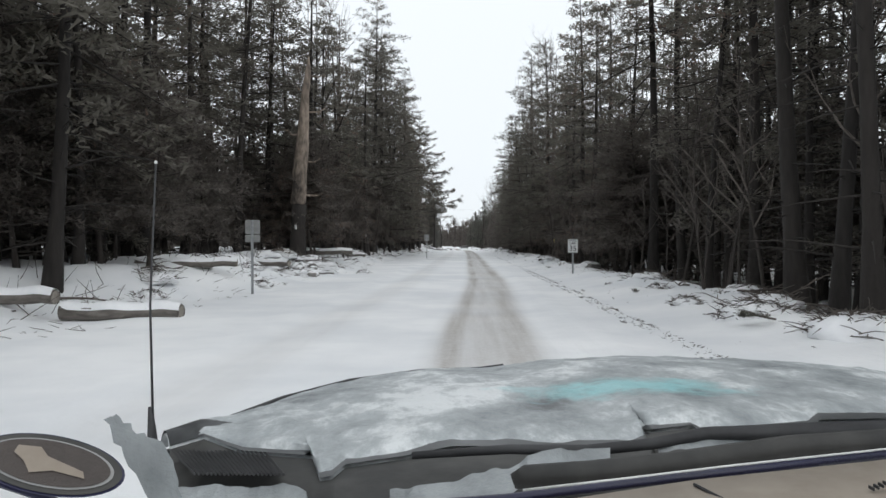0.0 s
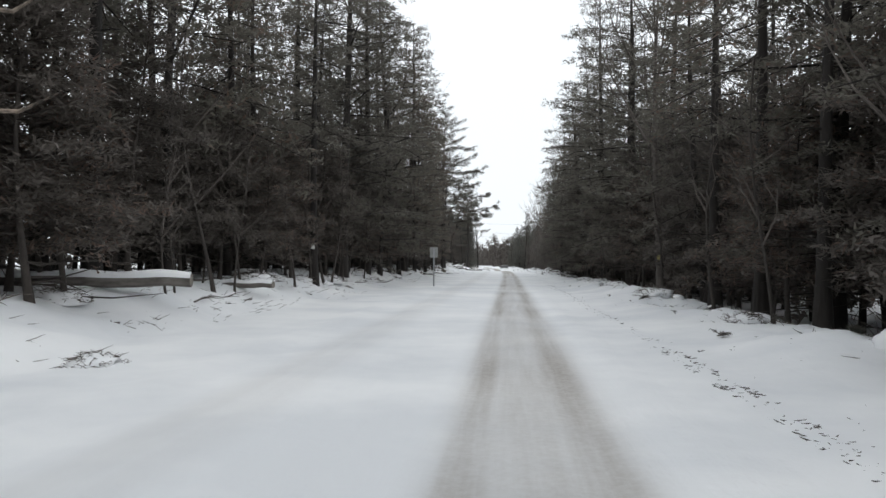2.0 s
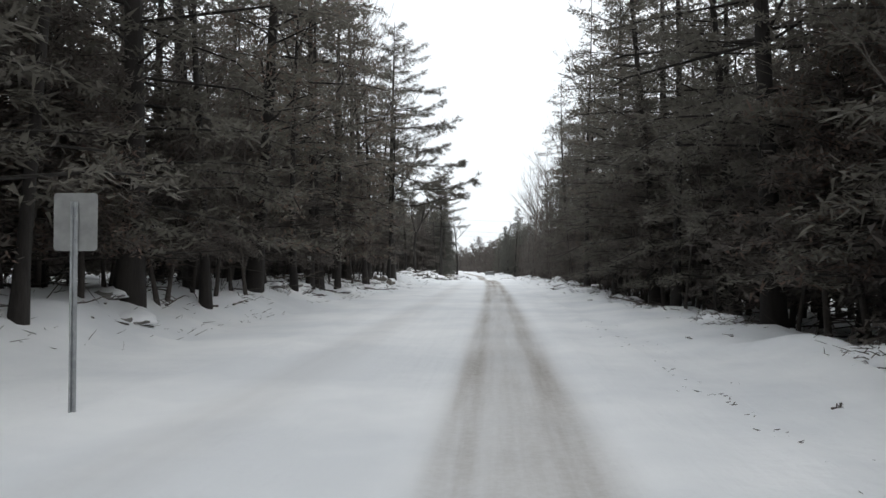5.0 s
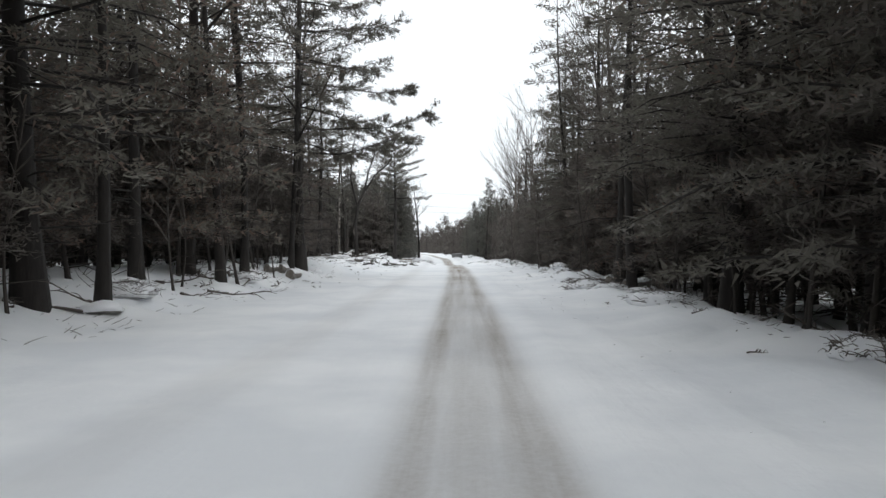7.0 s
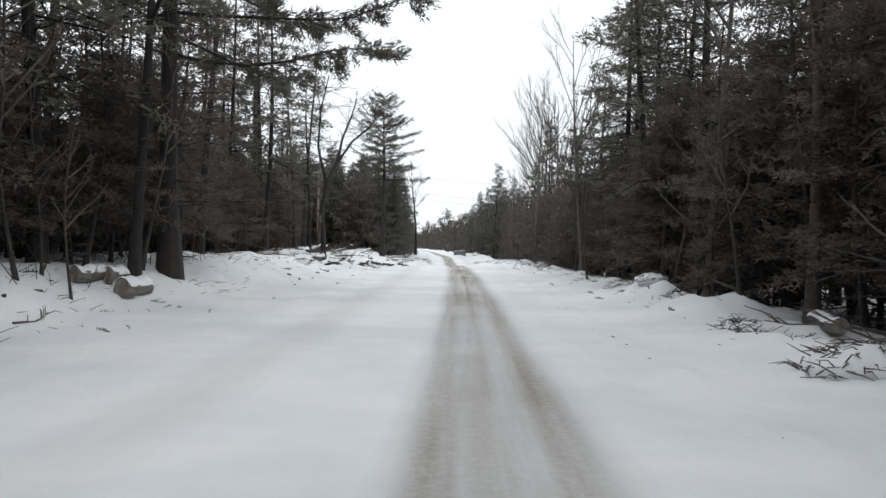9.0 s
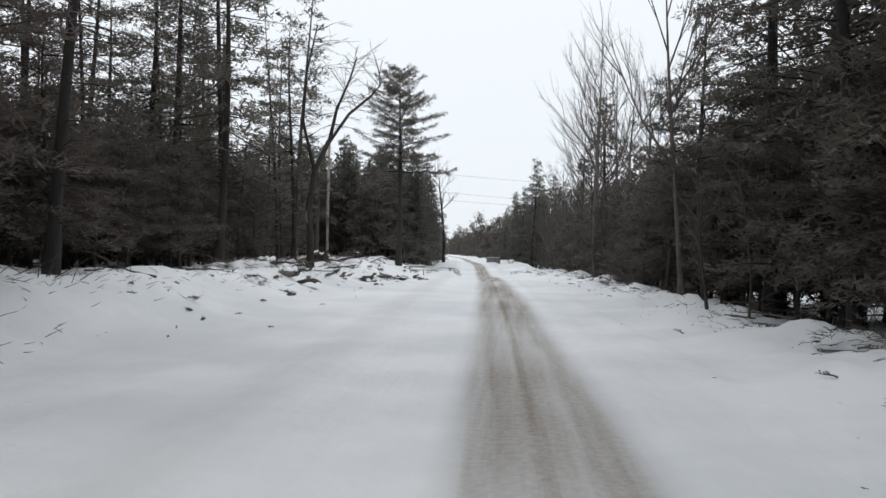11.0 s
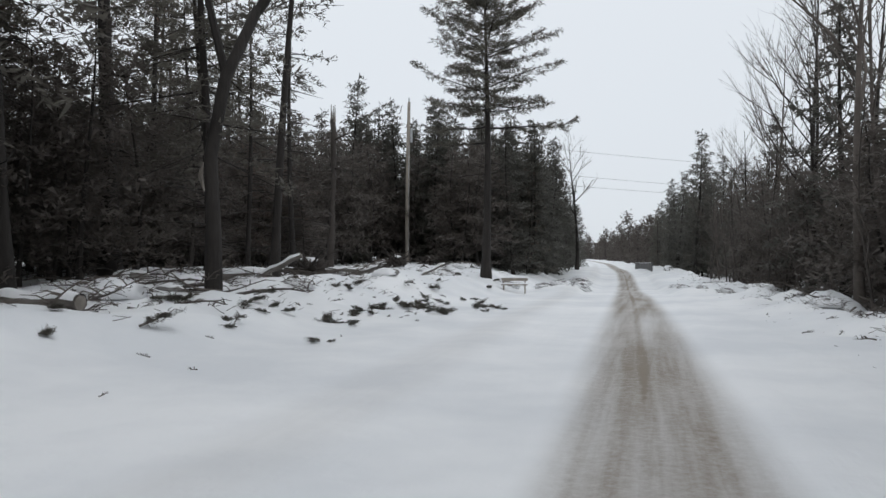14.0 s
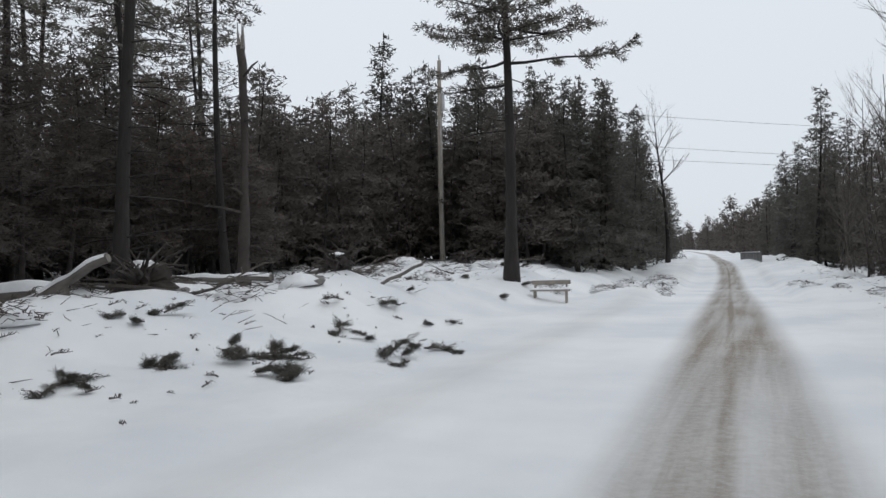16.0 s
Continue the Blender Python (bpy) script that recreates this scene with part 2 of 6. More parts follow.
def ground_z(x, y):
    u = x - road_mid(y)
    far = 1.0 - smooth(80, 300, abs(u) + max(0, y - 300))
    z = -0.95 * math.exp(-((y - 206) / 26) ** 2) * (1 - smooth(6, 13, abs(u)))
    z -= 0.5 * smooth(215, 270, y)
    narrow = smooth(179, 187, y) * (1 - smooth(238, 262, y))  # the road pinches in before the small bridge
    if u < 0:
        toe = 2.4 * (1 - smooth(14, 30, y)) + 0.9 * noise.noise(Vector((2.2, y * 0.07, 6.0)))
        toe -= 2.3 * smooth(168, 179, y) * (1 - smooth(206, 226, y))
        z += 0.5 * narrow * smooth(1.7, 2.9, -u) * (1 - smooth(5.0 + toe, 7.5 + toe, -u))
        z += 0.95 * smooth(6.3 + toe, 10.0 + toe, -u) * (1 - 0.25 * smooth(135, 160, y) * (1 - smooth(178, 200, y)))
        lump = smooth(5.6 + 0.5 * toe, 7.4 + 0.5 * toe, -u) * (1 - 0.6 * smooth(11, 14, -u))
    else:
        z += 0.35 * narrow * smooth(2.3, 3.3, u)
        z += 0.2 * smooth(3.0, 5.2, u) - (0.55 + 0.45 * smooth(135, 165, y)) * smooth(5.6, 9.0, u)
        lump = smooth(3.4, 5.6, u) * (1 - 0.5 * smooth(9, 13, u)) * (1 + 0.7 * smooth(112, 130, y))
    if lump > 0 and far > 0:
        q = noise.noise(Vector((x * 0.45, y * 0.33, 3.1)))
        r = noise.noise(Vector((x * 1.35, y * 1.1, 7.7)))
        k = noise.noise(Vector((x * 3.1, y * 2.7, 1.7)))
        z += lump * far * (0.34 * max(-0.35, q) + 0.15 * r + 0.06 * k)
    z += 0.045 * noise.noise(Vector((x * 0.25, y * 0.12, 0.0)))
    for mid, depth, half in ((-0.12, 0.025, 0.22), (0.95, 0.025, 0.24)):
        d = (u - mid) / half
        z -= depth * math.exp(-d * d)
    for mid, high, half in ((-1.9, 0.03, 0.16), (-2.7, 0.06, 0.24), (-3.3, -0.03, 0.2), (-3.9, 0.06, 0.28), (1.75, 0.035, 0.18)):
        d = (u - mid - 0.2 * noise.noise(Vector((mid, y * 0.05, 4.0)))) / half
        z += high * math.exp(-d * d)
    # low ridge of ploughed snow along the lane
    d = (u - 2.82) / 0.22
    z += 0.07 * math.exp(-d * d) * (0.6 + noise.noise(Vector((0, y * 0.9, 5.0))))
    # rounded snow berm along the clearing
    if -12 < u < -4 and 130 < y < 195:
        d = (u + 7.6 + 0.8 * noise.noise(Vector((0.3, y * 0.13, 2.0)))) / 1.5
        z += 0.42 * math.exp(-d * d) * smooth(130, 140, y) * (1 - smooth(185, 195, y)) * (0.75 + 0.8 * noise.noise(Vector((1.3, y * 0.22, 9.0))))
    return z


def steps(marks):
    out = []
    for (a, b, d) in marks:
        k = max(1, round((b - a) / d))
        out += [a + (b - a) * i / k for i in range(k)]
    out.append(marks[-1][1])
    return out


US = steps([(-2500, -300, 550), (-300, -60, 60), (-60, -24, 4), (-24, -13, 1.2), (-13, -5, 0.32), (-5, -1.0, 0.5),
            (-1.0, 1.6, 0.13), (1.6, 3.6, 0.2), (3.6, 8.5, 0.3), (8.5, 20, 1.1), (20, 60, 5), (60, 300, 60), (300, 2500, 550)])
YS = steps([(-400, -20, 60), (-20, -6, 1.5), (-6, 60, 0.42), (60, 200, 0.45), (200, 300, 1.6), (300, 500, 8), (500, 3500, 300)])
gv, lanes = [], []
for y in YS:
    m = road_mid(y)
    for u in US:
        x = u + m
        gv.append((x, y, ground_z(x, y)))
        lanes.append(u + 0.6 * (1 - smooth(6, 34, y)))
NU = len(US)
road_faces, land_faces = [], []
for j in range(len(YS) - 1):
    for i in range(NU - 1):
        f = (j * NU + i, j * NU + i + 1, (j + 1) * NU + i + 1, (j + 1) * NU + i)
        (road_faces if US[i] >= -5.0 - 1e-6 and US[i + 1] <= 3.6 + 1e-6 and YS[j] >= -20 and YS[j + 1] <= 500 else land_faces).append(f)


def sheet(name, faces, label):
    used = sorted({k for f in faces for k in f})
    index = {k: i for i, k in enumerate(used)}
    ob = part(name, [gv[k] for k in used], [tuple(index[k] for k in f) for f in faces], SNOW_GROUND, smooth=True)
    at = ob.data.attributes.new("lane", "FLOAT", "POINT")
    at.data.foreach_set("value", [lanes[k] for k in used])
    return tagged(ob, label, name, kind="structure")


sheet("ground", land_faces, "snow-covered forest ground with lumpy banks beside the road")
sheet("road", road_faces, "snow-packed forest road with brown wheel tracks")


# ---- trees ----
def needle_tuft(V, F, p, d, size, rng, leaves=4, flat=0.0, broad=1.0):
    """A feathery twig end: slim pointed sprays gathered round a short line."""
    for i in range(leaves):
        a = (d * 0.9 + Vector((rng.uniform(-1, 1), rng.uniform(-1, 1), rng.uniform(-1, 1) * (1 - flat)))).normalized()
        s = a.cross(Vector((rng.uniform(-.8, .8), rng.uniform(-.8, .8), 1))).normalized()
        L, w = size * rng.uniform(0.5, 1.0), size * broad * rng.uniform(0.036, 0.064)
        k = len(V)
        c = p + d * ((i + rng.random()) / leaves - 0.5) * 1.3 * size + Vector((rng.gauss(0, 0.27), rng.gauss(0, 0.27), rng.gauss(0, 0.22))) * size
        V += [c - w * s, c + w * s, c + L * a]
        F.append((k, k + 1, k + 2))


def trunk_line(height, radius, rng, lean=0.0, bend=0.3, n=10):
    ax, ay = rng.uniform(-lean, lean), rng.uniform(-lean, lean)
    b1, b2 = rng.uniform(0, 6.3), rng.uniform(0.2, 1) * bend
    pts, rad = [], []
    for i in range(n + 1):
        s = i / n
        pts.append(Vector((ax * s * height + b2 * math.sin(s * 4 + b1) - b2 * math.sin(b1),
                           ay * s * height + b2 * math.cos(s * 3.3 + b1) - b2 * math.cos(b1), s * height - 0.25)))
        flare = 1 + 0.5 * math.exp(-s * height / 0.5)
        rad.append(max(0.02, radius * (1 - s) ** 0.8) * flare)
    return pts, rad


def on_line(pts, s):
    f = min(max(s, 0), 0.9999) * (len(pts) - 1)
    i = int(f)
    return pts[i].lerp(pts[i + 1], f - i)


def conifer(seed, height, radius, crown_from, reach, whorls, per, tufts, size, bark=None, needles=None, rise=0.15, droop=0.5,
            shape=0.8, dead=14, gap=0.12, lean=0.02, leaves=5, flat=0.3, sag=0.0, limbs=3, dead_reach=2.4, broad=1.0, sides=8, long_limbs=()):
    """A conifer as an Empty with a trunk (limbs in it) and a crown of needle tufts on real limbs."""
    rng = random.Random(seed)
    root = new("conifer_tree")
    pts, rad = trunk_line(height, radius, rng, lean)
    TV, TF, CV, CF = [], [], [], []
    tube(TV, TF, pts, rad, sides, cap=False)
    for i in range(dead):
        s = rng.uniform(0.06, max(0.08, crown_from * 1.05))
        p = on_line(pts, s)
        a = rng.uniform(0, 6.283)
        L = rng.uniform(0.5, dead_reach)
        d = Vector((math.cos(a), math.sin(a), rng.uniform(-0.25, 0.25)))
        tube(TV, TF, [p, p + d * L * 0.5, p + d * L + Vector((0, 0, rng.uniform(-.35, .2)))], [0.028, 0.018, 0.006], 3, cap=False)
    for w in range(whorls):
        s = crown_from + (1 - crown_from) * ((w + rng.uniform(-0.3, 0.3)) / whorls)
        s = min(max(s, crown_from * 0.9), 0.99)
        k = (s - crown_from) / (1 - crown_from)
        env = reach * (max(0.0, 1 - k) ** shape) * (0.72 + 0.28 * min(1, k * 5 + 0.3)) + 0.25
        p0 = on_line(pts, s)
        a0 = rng.uniform(0, 6.283)
        for b in range(per):
            if rng.random() < gap:
                continue
            a = a0 + b * 6.283 / per + rng.uniform(-0.5, 0.5)
            L = env * rng.choice((rng.uniform(0.45, 0.8), rng.uniform(0.75, 1.2)))
            p0 = on_line(pts, min(0.992, max(0.04, s + rng.uniform(-0.55, 0.55) * (1 - crown_from) / whorls)))
            bow = droop * rng.uniform(0.6, 1.35)
            out = Vector((math.cos(a), math.sin(a), 0))
            up = rise + 0.5 * k + rng.uniform(-0.16, 0.18)
            swerve = Vector((-out.y, out.x, 0)) * (L * rng.uniform(-0.3, 0.3))
            lift = rng.uniform(-0.06, 0.06) * L
            line = [p0 + out * (L * q) + Vector((0, 0, L * (up * q - bow * q * q + sag * q ** 4) + lift * math.sin(5 * q))) + swerve * q * q for q in (0, 0.35, 0.7, 1)]
            if limbs == 3:
                tube(TV, TF, (line[0], line[2], line[3]), [0.009 * L + 0.008, 0.005 * L + 0.004, 0.004], 3, cap=False)
            elif limbs == 2:
                tube(TV, TF, (line[0], line[3]), [0.009 * L + 0.006, 0.004], 3, cap=False)
            side = Vector((-out.y, out.x, 0))
            n = max(2, round(tufts * L / reach))
            for t in range(n):
                q = 0.22 + 0.78 * (t + rng.random()) / n
                c = on_line(line, q)
                off = rng.uniform(-1, 1) * 0.34 * L * (1.15 - q)
                c = c + side * off + Vector((0, 0, -abs(off) * 0.25 + rng.uniform(-0.08, 0.08)))
                d = (out * 0.7 + side * (0.9 * math.copysign(1, off)) + Vector((0, 0, rng.uniform(-0.2, 0.25)))).normalized()
                needle_tuft(CV, CF, c, d, size, rng, leaves, flat, broad)
    for h, turn, L, up in long_limbs:
        a = radians(turn)
        out, side = Vector((math.cos(a), math.sin(a), 0)), Vector((-math.sin(a), math.cos(a), 0))
        p0 = on_line(pts, h / height)
        w1, w2, b1 = rng.uniform(0, 6.283), rng.uniform(0, 6.283), rng.uniform(-0.10, 0.10)
        line = [p0 + out * (L * q) + side * (0.10 * L * q * math.sin(5 * q + w1))
                + Vector((0, 0, L * (up * q + b1 * q * q - 0.05 * math.sin(3.1 * q)) + 0.05 * L * q * math.sin(7 * q + w2))) for q in (0, 0.15, 0.3, 0.45, 0.6, 0.72, 0.86, 1)]
        tube(TV, TF, line, [0.06 - 0.0075 * k for k in range(8)], 5, cap=False)
        for t in range(round(4.2 * L)):
            q = 0.25 + 0.75 * rng.random() ** 0.85
            c = on_line(line, q)
            e = (out * rng.uniform(0.25, 1.0) + side * rng.choice((-1, 1)) * rng.uniform(0.4, 1.0) + Vector((0, 0, rng.uniform(-0.5, 0.45)))).normalized()
            M = L * rng.uniform(0.07, 0.22) * (1.25 - 0.6 * q)
            tip = c + e * M + Vector((0, 0, -0.08 * M))
            tube(TV, TF, [c, tip], [0.014, 0.004], 3, cap=False)
            for k in range(max(2, round(M * 7))):
                needle_tuft(CV, CF, c.lerp(tip, rng.uniform(0.35, 1.05)), e, size, rng, leaves, flat, broad)
    part("trunk", TV, TF, bark or BARK, root, smooth=True)
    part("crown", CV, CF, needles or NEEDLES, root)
    return root


def bare_tree(seed, height, radius, bark=None, fork=0.4, spread=0.55, twigs=5, lean=0.03, limbs_in_trunk=True):
    rng = random.Random(seed)
    root = new("bare_tree")
    pts, rad = trunk_line(height, radius, rng, lean, 0.35)
    TV, TF, CV, CF = [], [], [], []
    tube(TV, TF, pts, rad, 8, cap=False)

    def grow(p, d, L, r, level):
        V, F = (TV, TF) if level < 2 and limbs_in_trunk else (CV, CF)
        mid = p + d * L * 0.5 + Vector((rng.uniform(-1, 1), rng.uniform(-1, 1), rng.uniform(-.3, .8))) * L * 0.09
        end = p + d * L + Vector((0, 0, 0.10 * L))
        tube(V, F, [p, mid, end], [r, r * 0.7, r * 0.35], 4 if level < 2 else 3, cap=False)
        if level >= 3:
            return
        for i in range(twigs - (level == 2)):
            q = rng.uniform(0.3, 1.0)
            s = (p.lerp(mid, q * 2) if q < 0.5 else mid.lerp(end, q * 2 - 1))
            nd = (d + Vector((rng.uniform(-1, 1), rng.uniform(-1, 1), rng.uniform(-0.3, 0.9))) * spread * 1.2).normalized()
            grow(s, nd, L * rng.uniform(0.4, 0.66), r * 0.42, level + 1)

    for i in range(9):
        s = fork + (0.97 - fork) * (i + rng.random()) / 9
        a = rng.uniform(0, 6.283)
        d = Vector((math.cos(a) * spread, math.sin(a) * spread, rng.uniform(0.45, 1.0))).normalized()
        grow(on_line(pts, s), d, height * (0.34 - 0.2 * s), radius * (1.0 - s) * 0.55 + 0.015, 1)
    part("trunk", TV, TF, bark or BARK, root, smooth=True)
    part("crown", CV, CF, TWIG, root)
    return root


PINES = [
    conifer(11, 21, 0.22, 0.42, 3.9, 15, 5, 15, 0.35, dead=26, gap=0.22, leaves=9, broad=2.56, limbs=2),
    conifer(12, 18, 0.19, 0.38, 3.6, 15, 5, 15, 0.35, dead=26, shape=0.7, gap=0.22, leaves=9, broad=2.56, limbs=2),
    conifer(13, 23, 0.25, 0.48, 4.1, 14, 5, 16, 0.36, dead=30, gap=0.26, leaves=9, broad=2.56, limbs=2),
    conifer(14, 16, 0.17, 0.30, 3.3, 15, 5, 14, 0.35, dead=18, gap=0.18, leaves=9, broad=2.56, limbs=2),
]
EDGE_PINES = [
    conifer(21, 19, 0.24, 0.13, 4.6, 24, 6, 20, 0.30, dead=10, shape=0.62, droop=0.28, leaves=12, broad=2.09),
    conifer(22, 17, 0.22, 0.12, 4.2, 23, 6, 19, 0.30, dead=10, shape=0.7, droop=0.3, leaves=12, broad=2.09),
    conifer(23, 21, 0.26, 0.15, 4.8, 24, 6, 20, 0.31, dead=12, shape=0.6, droop=0.28, leaves=12, broad=2.09),
]
YOUNG = [
    conifer(31, 7.0, 0.07, 0.25, 2.0, 17, 6, 13, 0.27, bark=BARK_DARK, needles=HEMLOCK, dead=5, rise=0.08, droop=0.22, shape=0.62, limbs=2, leaves=9, broad=1.99),
    conifer(32, 8.5, 0.09, 0.23, 2.3, 18, 6, 14, 0.27, bark=BARK_DARK, needles=HEMLOCK, dead=6, rise=0.08, droop=0.22, shape=0.62, limbs=2, leaves=9, broad=1.99),
    conifer(33, 5.5, 0.06, 0.27, 1.8, 15, 6, 12, 0.26, bark=BARK_DARK, needles=HEMLOCK, dead=4, rise=0.1, droop=0.22, shape=0.7, limbs=2, leaves=9, broad=1.99),
]
INNER = [
    conifer(36, 8.0, 0.09, 0.21, 2.5, 14, 6, 7, 0.37, bark=BARK_DARK, needles=HEMLOCK, dead=5, rise=0.06, droop=0.25, shape=0.6, limbs=0, leaves=6, broad=3.06),
    conifer(37, 6.5, 0.08, 0.23, 2.2, 13, 6, 8, 0.36, bark=BARK_DARK, needles=HEMLOCK, dead=5, rise=0.06, droop=0.25, shape=0.6, limbs=0, leaves=6, broad=3.06),
]
SPRUCES = [
    conifer(41, 12, 0.14, 0.08, 2.3, 24, 6, 9, 0.36, dead=3, rise=0.1, droop=0.3, shape=0.8, limbs=0, leaves=7, broad=3.57, needles=SPRUCE_NEEDLES),
    conifer(42, 10, 0.12, 0.06, 2.1, 22, 6, 9, 0.34, dead=3, rise=0.12, droop=0.3, shape=0.8, limbs=0, leaves=7, broad=3.57, needles=SPRUCE_NEEDLES),
    conifer(43, 13.5, 0.16, 0.10, 2.6, 24, 6, 10, 0.38, dead=3, rise=0.12, droop=0.3, shape=0.75, limbs=0, leaves=7, broad=3.57, needles=SPRUCE_NEEDLES),
]
THIN = [
    conifer(51, 20, 0.16, 0.48, 2.6, 12, 4, 11, 0.35, dead=34, gap=0.25, dead_reach=2.8, leaves=8, broad=2.75, limbs=2),
    conifer(52, 17, 0.13, 0.42, 2.3, 11, 4, 11, 0.33, dead=32, gap=0.25, dead_reach=2.4, leaves=8, broad=2.75, limbs=2),
    conifer(53, 22, 0.18, 0.52, 2.8, 12, 4, 12, 0.36, dead=36, gap=0.25, dead_reach=3.0, leaves=8, broad=2.75, limbs=2),
]
BARES = [
    bare_tree(61, 14, 0.14, BARK),
    bare_tree(62, 11, 0.10, TWIG, fork=0.35, spread=0.45, twigs=6),
    bare_tree(63, 16, 0.15, BARK, fork=0.42, spread=0.45, twigs=6),
]
SAPLINGS = [
    bare_tree(66, 6.2, 0.045, BARK_DARK, fork=0.3, spread=0.8, twigs=2, limbs_in_trunk=False),
    bare_tree(67, 4.6, 0.035, BARK_DARK, fork=0.35, spread=0.8, twigs=2, limbs_in_trunk=False),
    bare_tree(68, 7.5, 0.055, BARK_DARK, fork=0.35, spread=0.7, twigs=2, limbs_in_trunk=False),
]
KINDS = {
    "pine": (PINES, "pine_tree", "tall dark green pine with dead lower branches in the snow", "forest pines"),
    "edge": (EDGE_PINES, "pine_tree", "dark green pine with full low crown at the road edge", "roadside pines"),
    "young": (YOUNG, "hemlock_tree", "young dark brownish hemlock in the forest understorey", "understorey hemlocks"),
    "spruce": (SPRUCES, "spruce_tree", "slender pointed dark green spruce at the clearing", "clearing spruces"),
    "thin": (THIN, "pine_tree", "thin straight pine trunk with sparse high crown", "thin forest pines"),
    "bare": (BARES, "bare_tree", "leafless grey hardwood tree with fine twigs", "leafless hardwoods"),
    "sapling": (SAPLINGS, "sapling", "thin leafless dark sapling standing in snow", "saplings"),
}
used = set()


def plant(kind, x, y, rng, which=None, scale=None, turn=None, tilt=1.5):
    stock, name, label, group = KINDS[kind]
    src = stock[which if which is not None else rng.randrange(len(stock))]
    s = scale or rng.uniform(0.85, 1.15)
    m = pose(x, y, ground_z(x, y) - 0.05, rng.uniform(-tilt, tilt), rng.uniform(-tilt, tilt), turn if turn is not None else rng.uniform(0, 360))
    if src not in used:
        used.add(src)
        src.matrix_basis = m @ Matrix.Scale(s, 4)
        ob = src
    else:
        ob = copy_thing(src, m)
        ob.scale = (s, s, s)
    ob.name = name
    return tagged(ob, label, "tree", group)


taken = []


def free(x, y, gap):
    if 24 < y < 41 and -12.3 < x < 0:  # open bank before the standing dead trunk
        return False
    for a, b in taken:
        if (a - x) ** 2 + (b - y) ** 2 < gap * gap:
            return False
    taken.append((x, y))
    return True


FR = random.Random(77)


def places(count, u0, u1, y0, y1, gap, slant=0.0):
    """Scattered free places in a strip beside the road; slant shifts the strip sideways along its length."""
    made = tries = 0
    while made < count and tries < count * 14:
        tries += 1
        y = FR.uniform(y0, y1)
        x = FR.uniform(u0, u1) + road_mid(y) + slant * (y - y0)
        if free(x, y, gap):
            yield x, y
            made += 1


def belt(kind, count, u0, u1, y0, y1, gap, slant=0.0, **kw):
    for x, y in places(count, u0, u1, y0, y1, gap, slant):
        plant(kind, x, y, FR, **kw)


deep = []


def fill(count, u0, u1, y0, y1, gap, slant=0.0, scale=None):
    """Shaded trees between the counted trunks, gathered for the joined woods."""
    for x, y in places(count, u0, u1, y0, y1, gap, slant):
        deep.append((x, y, (scale or 1.0) * FR.uniform(0.9, 1.1), FR.uniform(0, 6.28), FR.choice((3, 4))))


